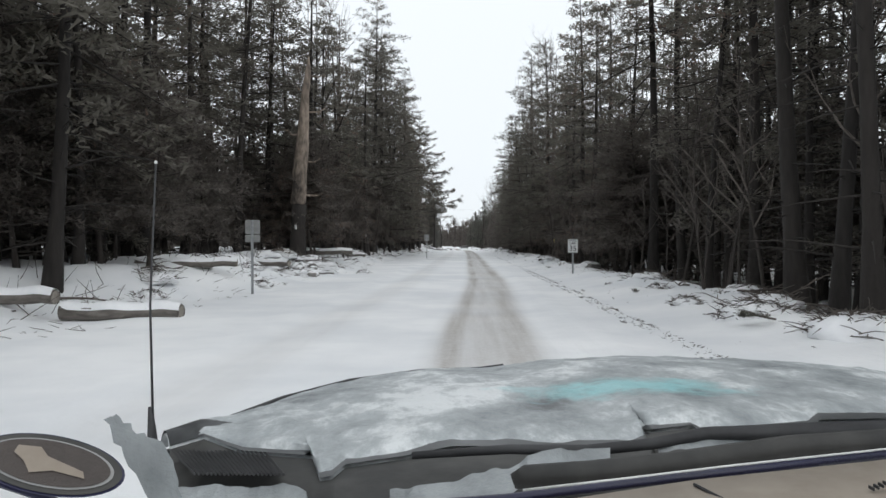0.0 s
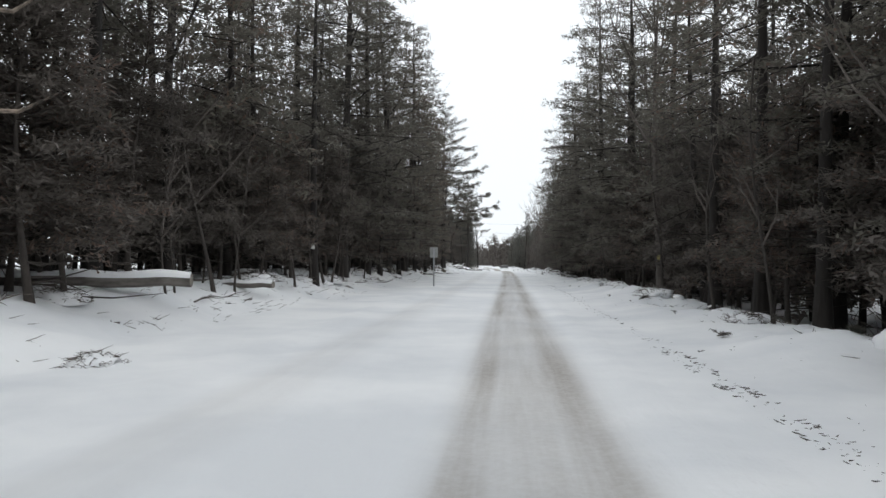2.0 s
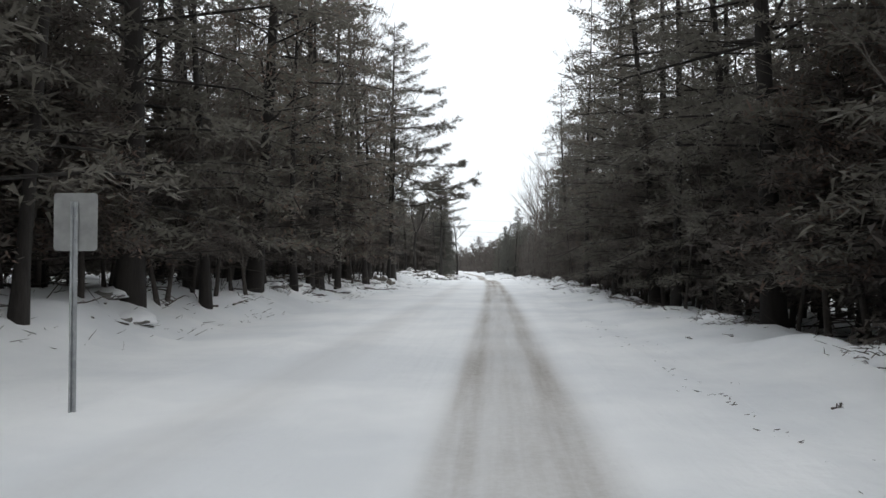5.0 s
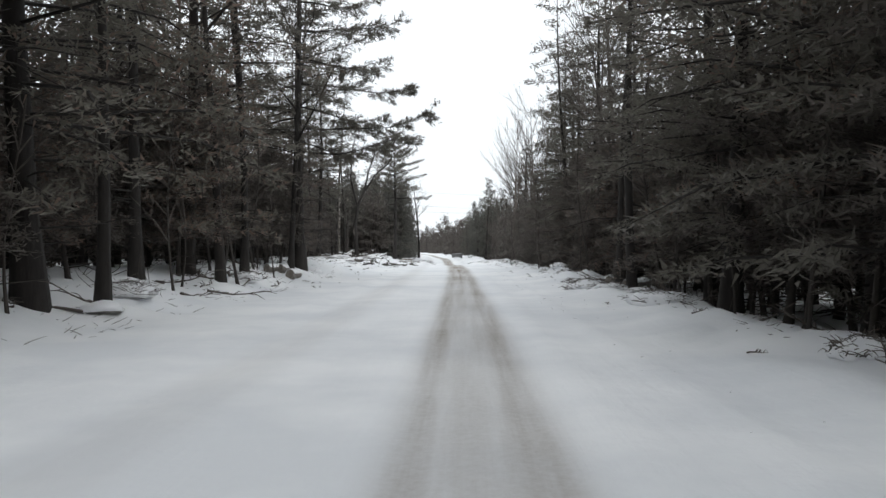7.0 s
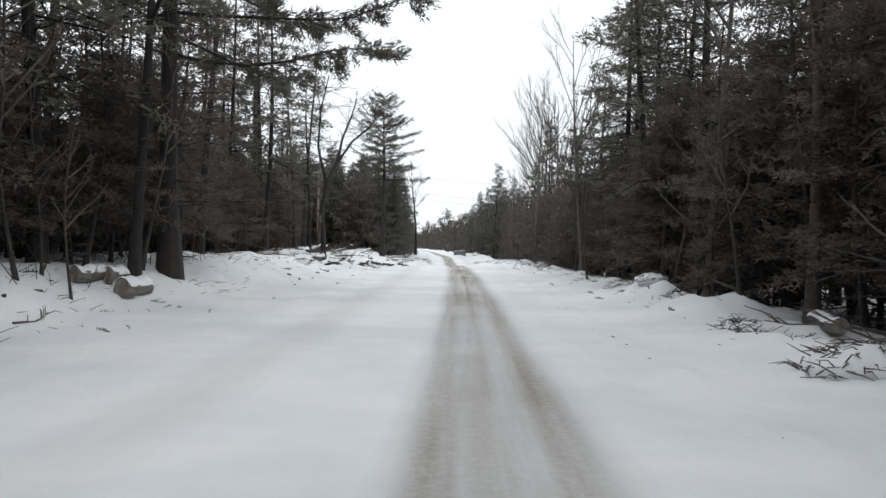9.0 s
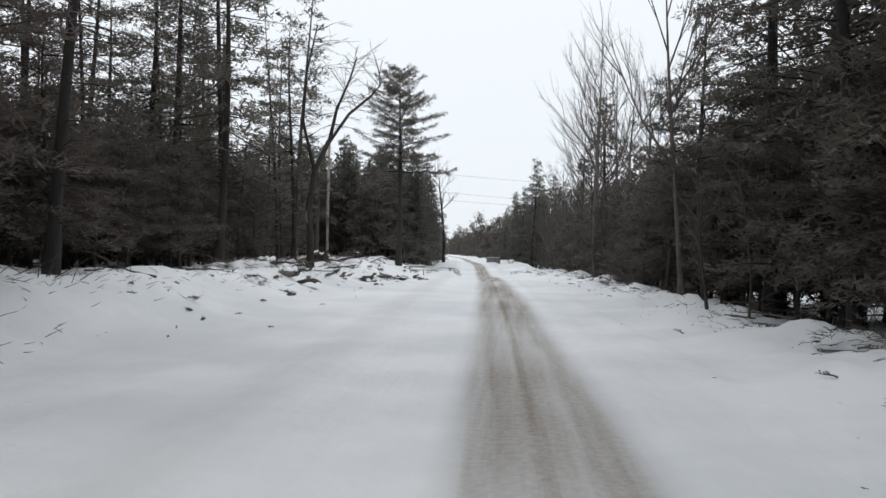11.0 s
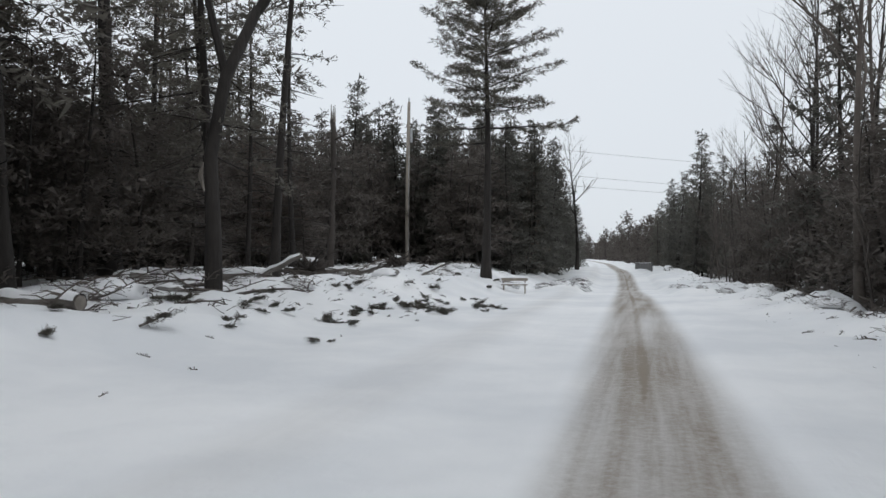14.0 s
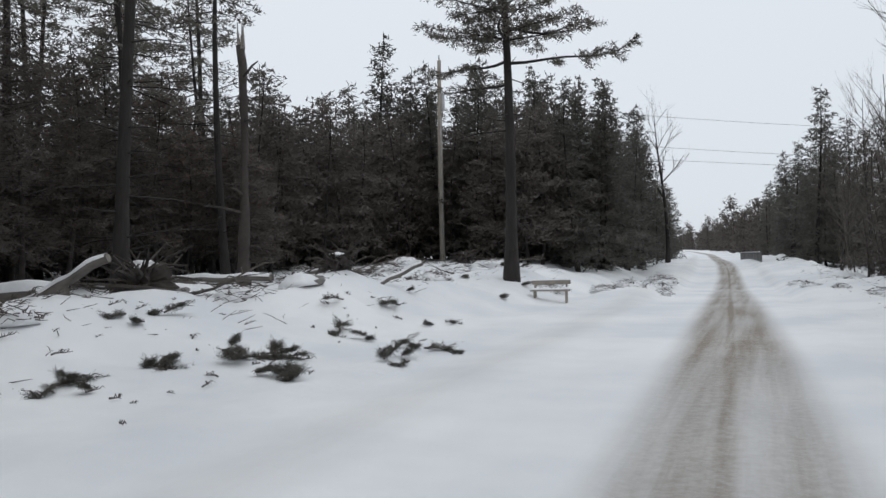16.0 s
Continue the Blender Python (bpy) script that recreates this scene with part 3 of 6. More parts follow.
# standing trees whose places show plainly
taken += [(-9.5, 41.2), (-9.7, 159.5), (-7.9, 181.2), (-7.9, 133), (-15.1, 163.2), (-12.4, 172.6)] + [(-18.5 + 0.7 * i, 195.6 + 0.35 * k) for i in range(5) for k in range(8)]
for k, x, y, w, s in (("pine", -8.65, 63.05, 1, 1.0), ("bare", 7.0, 63.05, 1, 1.6), ("bare", 7.3, 131.2, 1, 1.4), ("pine", -8.65, 102.3, 1, 1.0), ("pine", 7.9, 59, 3, 1.0), ("pine", 7.8, 34.0, 0, 1.0), ("pine", 7.25, 17.9, 2, 0.9), ("thin", 6.75, 15.0, 0, 1.0), ("thin", 6.5, 13.2, 2, 0.9), ("pine", 8.3, 23.4, 0, 0.9), ("thin", 7.3, 24.7, 1, 1.0), ("pine", 7.2, 46.2, 1, 0.9), ("pine", 7.1, 50.0, 0, 0.9), ("thin", 6.5, 119.4, 1, 1.0), ("thin", 6.3, 116.1, 0, 1.0), ("pine", 7.3, 55.5, 1, 1.0),
                      ("edge", 8.4, 104, 2, 1.0), ("edge", 7.8, 112, 0, 0.95), ("bare", 7.35, 124.3, 1, 1.5), ("edge", 8.4, 128, 1, 0.9), ("edge", 8.8, 136, 2, 0.9), ("edge", 8.4, 141, 0, 0.85), ("pine", 8.9, 138.6, 3, 1.1), ("pine", 7.7, 144.4, 1, 1.0), ("thin", 7.2, 138.0, 0, 1.0), ("edge", 7.3, 100, 1, 1.1), ("edge", 8.8, 147.5, 2, 0.8),
                      ("thin", -8.9, 121, 0, 1.0), ("edge", -8.7, 84, 1, 1.32), ("edge", -8.9, 105, 2, 1.12), ("pine", -9.2, 111, 1, 1.0),
                      ("edge", -8.8, 94, 1, 1.25), ("bare", -9.6, 50, 0, 1.15), ("pine", -11.0, 52.5, 3, 1.15), ("pine", -12.6, 48.5, 0, 1.0), ("pine", -11.8, 44.5, 3, 1.1), ("pine", -9.8, 59, 3, 1.0), ("edge", -10.4, 72.0, 1, 1.0), ("edge", -9.6, 116, 1, 1.2), ("pine", -10.2, 126, 3, 1.2), ("edge", -8.9, 70, 2, 1.12), ("edge", -8.9, 77, 0, 1.2),
                      ("edge", 8.2, 48, 0, 0.9), ("edge", 8.6, 40, 1, 0.9), ("edge", 8.3, 70, 2, 0.95), ("edge", 8.2, 80, 0, 0.95), ("edge", 8.2, 92, 1, 1.0), ("edge", 7.5, 75, 0, 1.15), ("edge", 7.4, 86, 2, 1.1), ("edge", 8.0, 153, 1, 0.75), ("bare", -8.3, 116, 2, 1.1), ("bare", -8.3, 107, 0, 1.15),
                      ("pine", -28.0, 184.0, 1, 0.95), ("pine", -23.9, 181.0, 3, 1.00), ("pine", -25.8, 187.0, 0, 0.90), ("thin", -21.8, 183.0, 1, 0.90), ("pine", -20.0, 172.0, 1, 0.90), ("thin", -23.0, 175.0, 1, 0.95), ("pine", -23.8, 158.0, 0, 0.95), ("pine", -19.2, 156.0, 3, 1.10), ("pine", -18.6, 160.0, 3, 1.20), ("thin", -18.9, 163.0, 0, 0.90), ("thin", -15.7, 172.0, 1, 0.8), ("thin", -15.6, 176.0, 2, 0.75), ("thin", -16.0, 150.0, 1, 0.90), ("edge", -23.7, 166.0, 0, 0.90),
                      ("edge", 9.8, 20, 0, 0.9), ("edge", 10.8, 29, 1, 0.9), ("edge", -12.8, 23, 1, 0.95), ("edge", -15.2, 33, 2, 1.0), ("edge", -15.8, 26, 1, 1.05), ("edge", -16.8, 39, 0, 1.05), ("edge", -18.5, 30, 2, 1.0), ("edge", -14.0, 17, 0, 0.9),
                      ("bare", 5.7, 168.9, 1, 1.35), ("bare", 6.4, 149.6, 1, 1.2), ("spruce", 8.2, 181.7, 2, 1.15), ("bare", 8.4, 190, 2, 1.15), ("bare", 9.3, 196, 0, 1.3), ("bare", 10.5, 186, 2, 1.1), ("bare", 9.0, 178, 1, 1.45), ("bare", 7.6, 199, 1, 1.5),
                      ("pine", -13.2, 157.5, 1, 1.05), ("thin", -14.8, 155.0, 2, 0.95), ("thin", -12.6, 164.4, 1, 0.9), ("pine", -11.0, 161.8, 3, 0.85), ("pine", -16.6, 160.4, 1, 1.0), ("pine", -11.9, 153.2, 3, 1.1), ("thin", -17.4, 166.0, 0, 0.85), ("thin", -19.5, 152.0, 0, 1.0),
                      ("bare", -8.3, 98, 2, 1.0), ("bare", -8.3, 88, 0, 1.1), ("bare", -8.3, 127, 2, 1.0), ("bare", -8.3, 79, 2, 0.95)):
    taken.append((x, y))
    plant(k, x, y, FR, which=w, scale=s)

# left side of the road
belt("edge", 4, -11, -8.6, 74, 118, 4.2, scale=1.1)
belt("pine", 20, -18, -9.2, 14, 50, 2.3)
belt("pine", 18, -16, -8.8, 40, 132, 3.0)
belt("young", 56, -10.8, -8.7, 30, 134, 1.25)
fill(56, -15, -11.6, 26, 136, 1.5)
fill(22, -15, -10.8, 54, 86, 1.2, scale=1.0)
belt("young", 18, -14.2, -10.4, 17, 34, 1.3)
belt("thin", 40, -20, -9.5, -8, 140, 1.9)
belt("sapling", 44, -10.5, -8.1, 27, 132, 1.0)
# right side of the road
belt("edge", 14, 6.7, 9.0, 48, 146, 3.9)
belt("pine", 13, 7.0, 16, 8, 50, 2.4)
belt("pine", 16, 7.4, 15, 50, 152, 3.0)
belt("young", 56, 6.9, 9.2, 36, 165, 1.2)
fill(50, 10.4, 14, 34, 168, 1.5)
belt("young", 14, 10.0, 14, 12, 38, 1.5)
belt("thin", 8, 7.6, 10.5, 12, 34, 1.5)
belt("young", 16, 7.2, 9.6, 96, 138, 0.9)
fill(20, 10, 13, 96, 142, 1.1)
fill(42, 9.8, 13.8, 63, 104, 1.3, scale=1.4)
fill(36, 9.8, 13.8, 104, 150, 1.3, scale=1.35)
fill(24, 9.6, 14.0, 24, 54, 1.4, scale=1.3)
fill(26, 9.6, 13.4, 136, 168, 1.2, scale=1.15)
belt("thin", 40, 6.8, 18, 6, 160, 1.7)
belt("sapling", 56, 6.2, 9.0, 10, 150, 0.9)
# edge of the clearing and the trees past it
belt("young", 14, -14.5, -11.2, 132, 150, 1.4, scale=0.85)
belt("young", 16, -16, -12.6, 152, 180, 1.4, slant=-0.08, scale=0.8)
fill(40, -23, -14.0, 152, 188, 1.3, slant=-0.1, scale=0.8)
fill(20, -20, -12.5, 10, 30, 1.4)
fill(12, -14, -11.4, 22, 36, 1.4)
fill(18, -21, -13.2, 20, 44, 1.3, scale=1.35)
fill(14, 11.5, 16, 8, 34, 1.5)
belt("thin", 14, -22, -13.0, 134, 182, 2.3, slant=-0.1)
belt("pine", 4, -14, -10.4, 136, 150, 2.2)
fill(24, -22, -12.0, 134, 152, 1.4, scale=0.8)
fill(22, -15, -11.2, 112, 140, 1.4, scale=0.85)
belt("pine", 4, -17, -10.6, 137, 152, 2.6)
belt("thin", 5, -17, -11.0, 150, 170, 2.6)
belt("pine", 3, -29, -20, 176, 188, 2.6)
fill(80, -36, -17.5, 166, 201, 1.25, scale=1.12)
fill(34, -21, -12.4, 138, 163, 1.2, scale=0.8)
belt("spruce", 26, -34, -18.5, 172, 200, 1.6, scale=0.72)
belt("spruce", 46, -44, -8, 202, 217, 1.5, scale=1.0)
belt("spruce", 20, -15, -6.5, 200, 216, 1.3, scale=0.98)
fill(40, -42, -9.5, 196, 206, 1.3, scale=1.15)
belt("spruce", 30, -11, -5.5, 214, 300, 1.7)
belt("bare", 12, 8.8, 13, 160, 225, 2.8, scale=0.9, tilt=0.8)
fill(34, 7.6, 13, 150, 205, 1.3)
belt("spruce", 40, 7.4, 14, 158, 300, 1.8)
belt("edge", 9, 9, 15, 146, 190, 3.2, scale=0.9)
belt("sapling", 16, 6.5, 9, 150, 215, 1.2)
# taller spruces that stand out of the wood behind the clearing
TR = random.Random(91)
for tx, ty, tw, ts in ((-23.1, 201.0, 2, 1.12), (-21.4, 203.2, 2, 0.98), (-28.7, 196.8, 2, 0.97), (-30.6, 199.5, 0, 1.03), (-9.6, 207.0, 0, 1.06), (-11.4, 209.4, 2, 0.92)):
    plant("spruce", tx, ty, TR, which=tw, scale=ts)


# ---- deep and distant woods, joined ----
def joined_woods(name, spots, sources, label):
    """Many trees past counting, one part for the trunks and one for the crowns."""
    root = new(name)
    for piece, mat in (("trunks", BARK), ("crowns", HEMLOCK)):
        V, F, base = [], [], 0
        for (x, y, s, a, w) in spots:
            src = sources[w]
            me = next(c for c in src.children if c.name.startswith("trunk" if piece == "trunks" else "crown")).data
            co = np.empty(len(me.vertices) * 3)
            me.vertices.foreach_get("co", co)
            co = co.reshape(-1, 3) * s
            c, q = math.cos(a), math.sin(a)
            co = np.stack([co[:, 0] * c - co[:, 1] * q + x, co[:, 0] * q + co[:, 1] * c + y, co[:, 2] + ground_z(x, y) - 0.1], 1)
            V.append(co)
            F += [tuple(base + i for i in p.vertices) for p in me.polygons]
            base += len(co)
        ob = part(piece, np.concatenate(V).tolist(), F, mat, root)
        ob["kind"] = "stuff"
    return tagged(root, label, "woods", kind="stuff")


COARSE = [
    conifer(71, 13, 0.17, 0.15, 3.4, 15, 5, 7, 1.0, dead=0, leaves=3, needles=HEMLOCK, limbs=0, broad=4.2, sides=5),
    conifer(72, 10, 0.14, 0.15, 2.9, 14, 5, 7, 0.9, dead=0, leaves=3, needles=HEMLOCK, limbs=0, broad=4.2, sides=5),
    conifer(73, 7.5, 0.1, 0.17, 2.4, 12, 5, 6, 0.82, dead=0, leaves=3, needles=HEMLOCK, limbs=0, broad=4.2, sides=5),
]
for count, u0, u1, y0, y1, gap, slant, sizes in (
        (86, -34, -15.5, -14, 160, 2.3, 0.0, (0, 1, 2)), (80, 14.0, 34, -6, 170, 2.3, 0.0, (0, 1, 2)),
        (60, -62, -24, 130, 215, 2.6, 0.0, (1, 2, 2)), (70, -60, -10, 219, 250, 2.3, 0.0, (0, 0, 1)), (60, 13, 50, 165, 300, 2.6, 0.0, (1, 1, 2)),
        (70, 7, 22, 290, 640, 2.4, 0.0, (0, 1, 1)), (70, -26, -6.5, 285, 640, 2.4, 0.0, (0, 1, 1)), (45, -40, 60, 640, 690, 2.4, 0.0, (0, 1))):
    for x, y in places(count, u0, u1, y0, y1, gap, slant):
        deep.append((x, y, FR.uniform(0.85, 1.2), FR.uniform(0, 6.28), FR.choice(sizes)))
joined_woods("deep_woods", deep, COARSE + INNER, "dense dark conifer woods stretching behind the roadside trees")
for ob in COARSE + INNER:
    for c in list(ob.children):
        bpy.data.objects.remove(c)
    bpy.data.objects.remove(ob)


# ---- single trees of their own shape ----
def place(ob, x, y, label, category="tree", rz=0.0, z=None, rx=0.0, ry=0.0, group=""):
    ob.matrix_basis = pose(x, y, ground_z(x, y) - 0.05 if z is None else z, rx, ry, rz)
    return tagged(ob, label, category, group)


big = conifer(81, 22, 0.28, 0.36, 5.0, 20, 6, 46, 0.31, dead=34, shape=0.6, rise=0.15, droop=0.34, sag=0.16, gap=0.2, leaves=10, broad=1.9,
              long_limbs=((6.6, 15, 7.6, 0.12), (7.8, -5, 7.2, 0.1), (9.0, 35, 7.0, 0.08), (10.2, 0, 6.6, 0.1), (11.6, 25, 6.2, 0.1), (13.0, -10, 5.6, 0.12), (14.6, 15, 5.0, 0.15), (7.2, 50, 6.4, 0.05), (16.2, 0, 4.4, 0.15)))
big.name = "pine_tree"
place(big, -8.3, 129.4, "large pine with long limbs reaching over the road", rz=20)
lone = conifer(83, 15.6, 0.22, 0.54, 3.4, 17, 6, 46, 0.23, dead=14, shape=0.5, rise=0.28, droop=0.30, sag=0.2, gap=0.06, leaves=14, broad=1.9,
               long_limbs=((7.6, -60, 4.3, 0.06), (7.7, 100, 3.4, 0.06), (8.4, -140, 3.0, 0.1), (8.8, -20, 3.2, 0.1), (6.9, 135, 2.4, 0.0)))
lone.name = "pine_tree"
place(lone, -7.9, 181.2, "lone tall pine with open crown at the clearing", rz=60)
far_bare = bare_tree(85, 14, 0.2, BARK, fork=0.42, spread=0.7)
place(far_bare, -7.8, 229, "leafless grey tree standing over the spruces")


SNAG_WOOD = varied("snag_wood", (0.035, 0.03, 0.026), (0.36, 0.29, 0.235), 2.6, 0.95, strength=1.0, distance=0.05, stretch=(2.2, 2.2, 0.8))


def snag():
    """A standing dead trunk, barkless above a dark foot, with stubs of limbs."""
    root = new("dead_snag")
    pts = [(0, 0, -0.3), (0.03, 0, 1.4), (0.08, 0, 3.0)]
    V, F = [], []
    tube(V, F, pts, [0.52, 0.40, 0.37], 12)
    part("foot", V, F, BARK, root, smooth=True)
    V, F = [], []
    line = [Vector((0.08, 0, 2.9)), Vector((0.10, 0, 3.4)), Vector((0.17, 0, 4.6)), Vector((0.26, 0.02, 6.0)), Vector((0.36, 0.05, 7.4)), Vector((0.5, 0.05, 8.8)), Vector((0.58, 0.08, 10.0)), Vector((0.68, 0.1, 10.9))]
    tube(V, F, line, [0.37, 0.41, 0.35, 0.36, 0.30, 0.26, 0.17, 0.05], 14)
    V = [v + Vector((v.x - 0.3, v.y, 0)) * (0.5 * noise.noise(v * 1.9)) for v in V]
    part("trunk", V, F, SNAG_WOOD, root, "grey-brown dead wood with dark bark scraps", smooth=True)
    rng = random.Random(5)
    for s, a, L in ((0.14, 0.2, 1.7), (0.2, 2.6, 0.7), (0.35, 0.5, 1.3), (0.5, 3.3, 1.0), (0.62, -0.3, 1.4), (0.75, 2.4, 0.9), (0.84, 0.6, 1.1)):
        V, F = [], []
        p = on_line(line, s)
        d = Vector((math.cos(a), math.sin(a) * 0.5, 0.1))
        tube(V, F, [p, p + d * L * 0.6 + Vector((0, 0, -0.12)), p + d * L + Vector((0, 0, 0.22 * rng.random()))], [0.06, 0.04, 0.015], 5)
        part("limb_stub", V, F, SNAG_WOOD, root)
    V, F = [], []
    tube(V, F, [(0.0, -0.40, 1.55), (0.0, -0.41, 1.8)], [0.06, 0.06], 4)
    part("tag", V, F, SIGN_WHITE, root, "small pale tag nailed to the trunk")
    return root


place(snag(), -9.5, 41.2, "standing dead tree trunk with grey barkless wood and broken limbs", rz=0)


def forked_tree():
    """A leaning dead hardwood with two stout upper limbs and fine side twigs."""
    rng = random.Random(9)
    root = new("dead_tree")
    V, F = [], []
    stem = [Vector(p) for p in ((0, 0, -0.3), (0.0, 0, 1.5), (-0.15, 0.1, 3.2), (0.1, 0.3, 5.0), (0.75, 0.6, 6.6))]
    tube(V, F, stem, [0.22, 0.17, 0.15, 0.14, 0.12], 9)
    part("trunk", V, F, BARK, root, smooth=True)
    limbs = [[(0.75, 0.6, 6.5), (1.7, 0.9, 8.0), (2.8, 1.2, 9.0), (3.2, 1.5, 9.6), (3.15, 1.5, 10.3)],
             [(0.75, 0.6, 6.5), (1.0, 1.2, 8.3), (1.5, 2.0, 10.0), (1.8, 2.4, 11.3)],
             [(0.1, 0.3, 5.0), (-0.5, 0.2, 7.5), (-0.4, 0.4, 10.0), (0.1, 0.6, 12.5)]]
    for pts in limbs:
        V, F = [], []
        n = len(pts)
        tube(V, F, pts, [0.10 * (1 - 0.7 * i / (n - 1)) for i in range(n)], 6)
        part("limb", V, F, BARK, root)
        V, F = [], []
        line = [Vector(p) for p in pts]
        for i in range(26):
            p = on_line(line, rng.uniform(0.15, 0.98))
            d = Vector((rng.uniform(-0.5, 1), rng.uniform(-.6, .6), rng.uniform(-0.25, 0.7))).normalized()
            L = rng.uniform(0.7, 2.4)
            e = p + d * L
            tube(V, F, [p, p + d * L * 0.5 + Vector((0, 0, 0.1)), e], [0.022, 0.014, 0.005], 3, cap=False)
            for k in range(3):
                q = p + d * L * rng.uniform(0.3, 0.9)
                d2 = (d + Vector((rng.uniform(-1, 1), rng.uniform(-1, 1), rng.uniform(-1, 1))) * 0.7).normalized()
                tube(V, F, [q, q + d2 * L * 0.4], [0.01, 0.004], 3, cap=False)
        part("twig_spray", V, F, TWIG, root)
    V, F = [], []
    tube(V, F, [(-0.12, -0.2, 2.35), (-0.2, -0.24, 2.7), (-0.14, -0.22, 3.0)], [0.02, 0.06, 0.02], 5)
    part("torn_bark", V, F, DEAD_WOOD, root, "strip of pale torn bark")
    return root


place(forked_tree(), -9.55, 159.6, "dead forked hardwood tree with bare crooked limbs")


def broken_trunk(height, r, seed, mat, label):
    """A standing trunk snapped off at the top, with splinters and short stubs."""
    rng = random.Random(seed)
    root = new("snapped_tree")
    line, rad = trunk_line(height, r, rng, 0.0, 0.12, 12)
    rad = [max(q, r * 0.62) for q in rad]
    V, F = [], []
    tube(V, F, line, rad, 11)
    V = [v + Vector((1, 0.7, 0)) * (0.04 * noise.noise(v * 2.3)) for v in V]
    part("trunk", V, F, mat, root, label, smooth=True)
    top = line[-1]
    for i in range(7):
        a = 6.283 * i / 7
        p = top + Vector((math.cos(a), math.sin(a), 0)) * r * 0.45
        V, F = [], []
        tube(V, F, [p - Vector((0, 0, 0.1)), p + Vector((0, 0, rng.uniform(0.15, 0.6)))], [r * 0.22, 0.012], 4)
        part("splinter", V, F, DEAD_WOOD, root)
    for i in range(9):
        p = on_line(line, rng.uniform(0.2, 0.95))
        a, L = rng.uniform(0, 6.283), rng.uniform(0.3, 1.4)
        d = Vector((math.cos(a), math.sin(a), rng.uniform(-0.2, 0.4)))
        V, F = [], []
        tube(V, F, [p, p + d * L * 0.6, p + d * L + Vector((0, 0, -0.08))], [0.045, 0.03, 0.01], 5)
        part("limb_stub", V, F, mat, root)
    return root


place(broken_trunk(12.4, 0.30, 51, BARK, "dark ridged bark"), -15.1, 163.2, "tall dark trunk snapped off at the top")
place(broken_trunk(6.5, 0.17, 52, BARK_DARK, "brown weathered bark"), -12.4, 172.6, "slim brown trunk snapped off above the brush")


# ---- signs, pole and wires ----
def text_part(body, size, at, mat, parent, turn=(90, 0, 0)):
    cu = bpy.data.curves.new("lettering", "FONT")
    cu.body, cu.size, cu.align_x, cu.align_y, cu.extrude = body, size, "CENTER", "CENTER", 0.001
    tmp = bpy.data.objects.new("lettering", cu)
    me = bpy.data.meshes.new_from_object(tmp)
    bpy.data.objects.remove(tmp)
    me.materials.clear()
    me.materials.append(mat)
    ob = new("lettering", me)
    ob.parent = parent
    ob.matrix_basis = pose(*at, *turn)
    return ob


def panel(name, w, h, at, mat, parent, label="", corner=0.03, thick=0.004):
    """A thin sign blank with rounded corners, upright across the road."""
    pts = []
    for cx, cz, a0 in ((w / 2 - corner, h / 2 - corner, 0), (-w / 2 + corner, h / 2 - corner, 90), (-w / 2 + corner, -h / 2 + corner, 180), (w / 2 - corner, -h / 2 + corner, 270)):
        for k in range(5):
            a = radians(a0 + 22.5 * k)
            pts.append((cx + corner * math.cos(a), cz + corner * math.sin(a)))
    n = len(pts)
    V = [(x + at[0], at[1] - thick / 2, z + at[2]) for x, z in pts] + [(x + at[0], at[1] + thick / 2, z + at[2]) for x, z in pts]
    F = [tuple(range(n)), tuple(reversed(range(n, 2 * n)))] + [(i, i + n, (i + 1) % n + n, (i + 1) % n) for i in range(n)]
    return part(name, V, F, mat, parent, label)


def channel_post(height, parent):
    """A steel U-channel post."""
    bm = bmesh.new()
    prof = [(-0.04, 0.0), (-0.04, 0.006), (-0.022, 0.006), (-0.016, 0.032), (0.016, 0.032), (0.022, 0.006), (0.04, 0.006), (0.04, 0.0), (0.018, 0.0), (0.012, 0.026), (-0.012, 0.026), (-0.018, 0.0)]
    lo = [bm.verts.new((x, y, -0.4)) for x, y in prof]
    hi = [bm.verts.new((x, y, height)) for x, y in prof]
    n = len(prof)
    for i in range(n):
        bm.faces.new((lo[i], lo[(i + 1) % n], hi[(i + 1) % n], hi[i]))
    bm.faces.new(hi)
    return bm_part("post", bm, STEEL, parent)


def speed_sign():
    root = new("speed_limit_sign")
    channel_post(1.62, root)
    blank = panel("sign_panel", 0.457, 0.61, (0, -0.004, 1.29), SIGN_WHITE, root, "white panel with black lettering")
    for x, z, sx, sz in ((0, 0.293, 0.41, 0.008), (0, -0.293, 0.41, 0.008), (-0.2165, 0, 0.008, 0.56), (0.2165, 0, 0.008, 0.56)):
        bm_part("border", box_bm(sx, 0.002, sz, (x, -0.0075, 1.29 + z)), BLACK, blank)
    text_part("SPEED", 0.125, (0, -0.0080, 1.50), BLACK, blank)
    text_part("LIMIT", 0.125, (0, -0.0080, 1.385), BLACK, blank)
    text_part("35", 0.34, (0, -0.0080, 1.165), BLACK, blank)
    for z in (1.53, 1.04):
        V, F = [], []
        tube(V, F, [(0, -0.004, z), (0, -0.014, z)], [0.009, 0.007], 6)
        part("bolt", V, F, STEEL, root)
    return root


place(speed_sign(), 4.4, 34.7, "white speed limit sign with black numbers on steel post", "road sign", rz=4, rx=1)


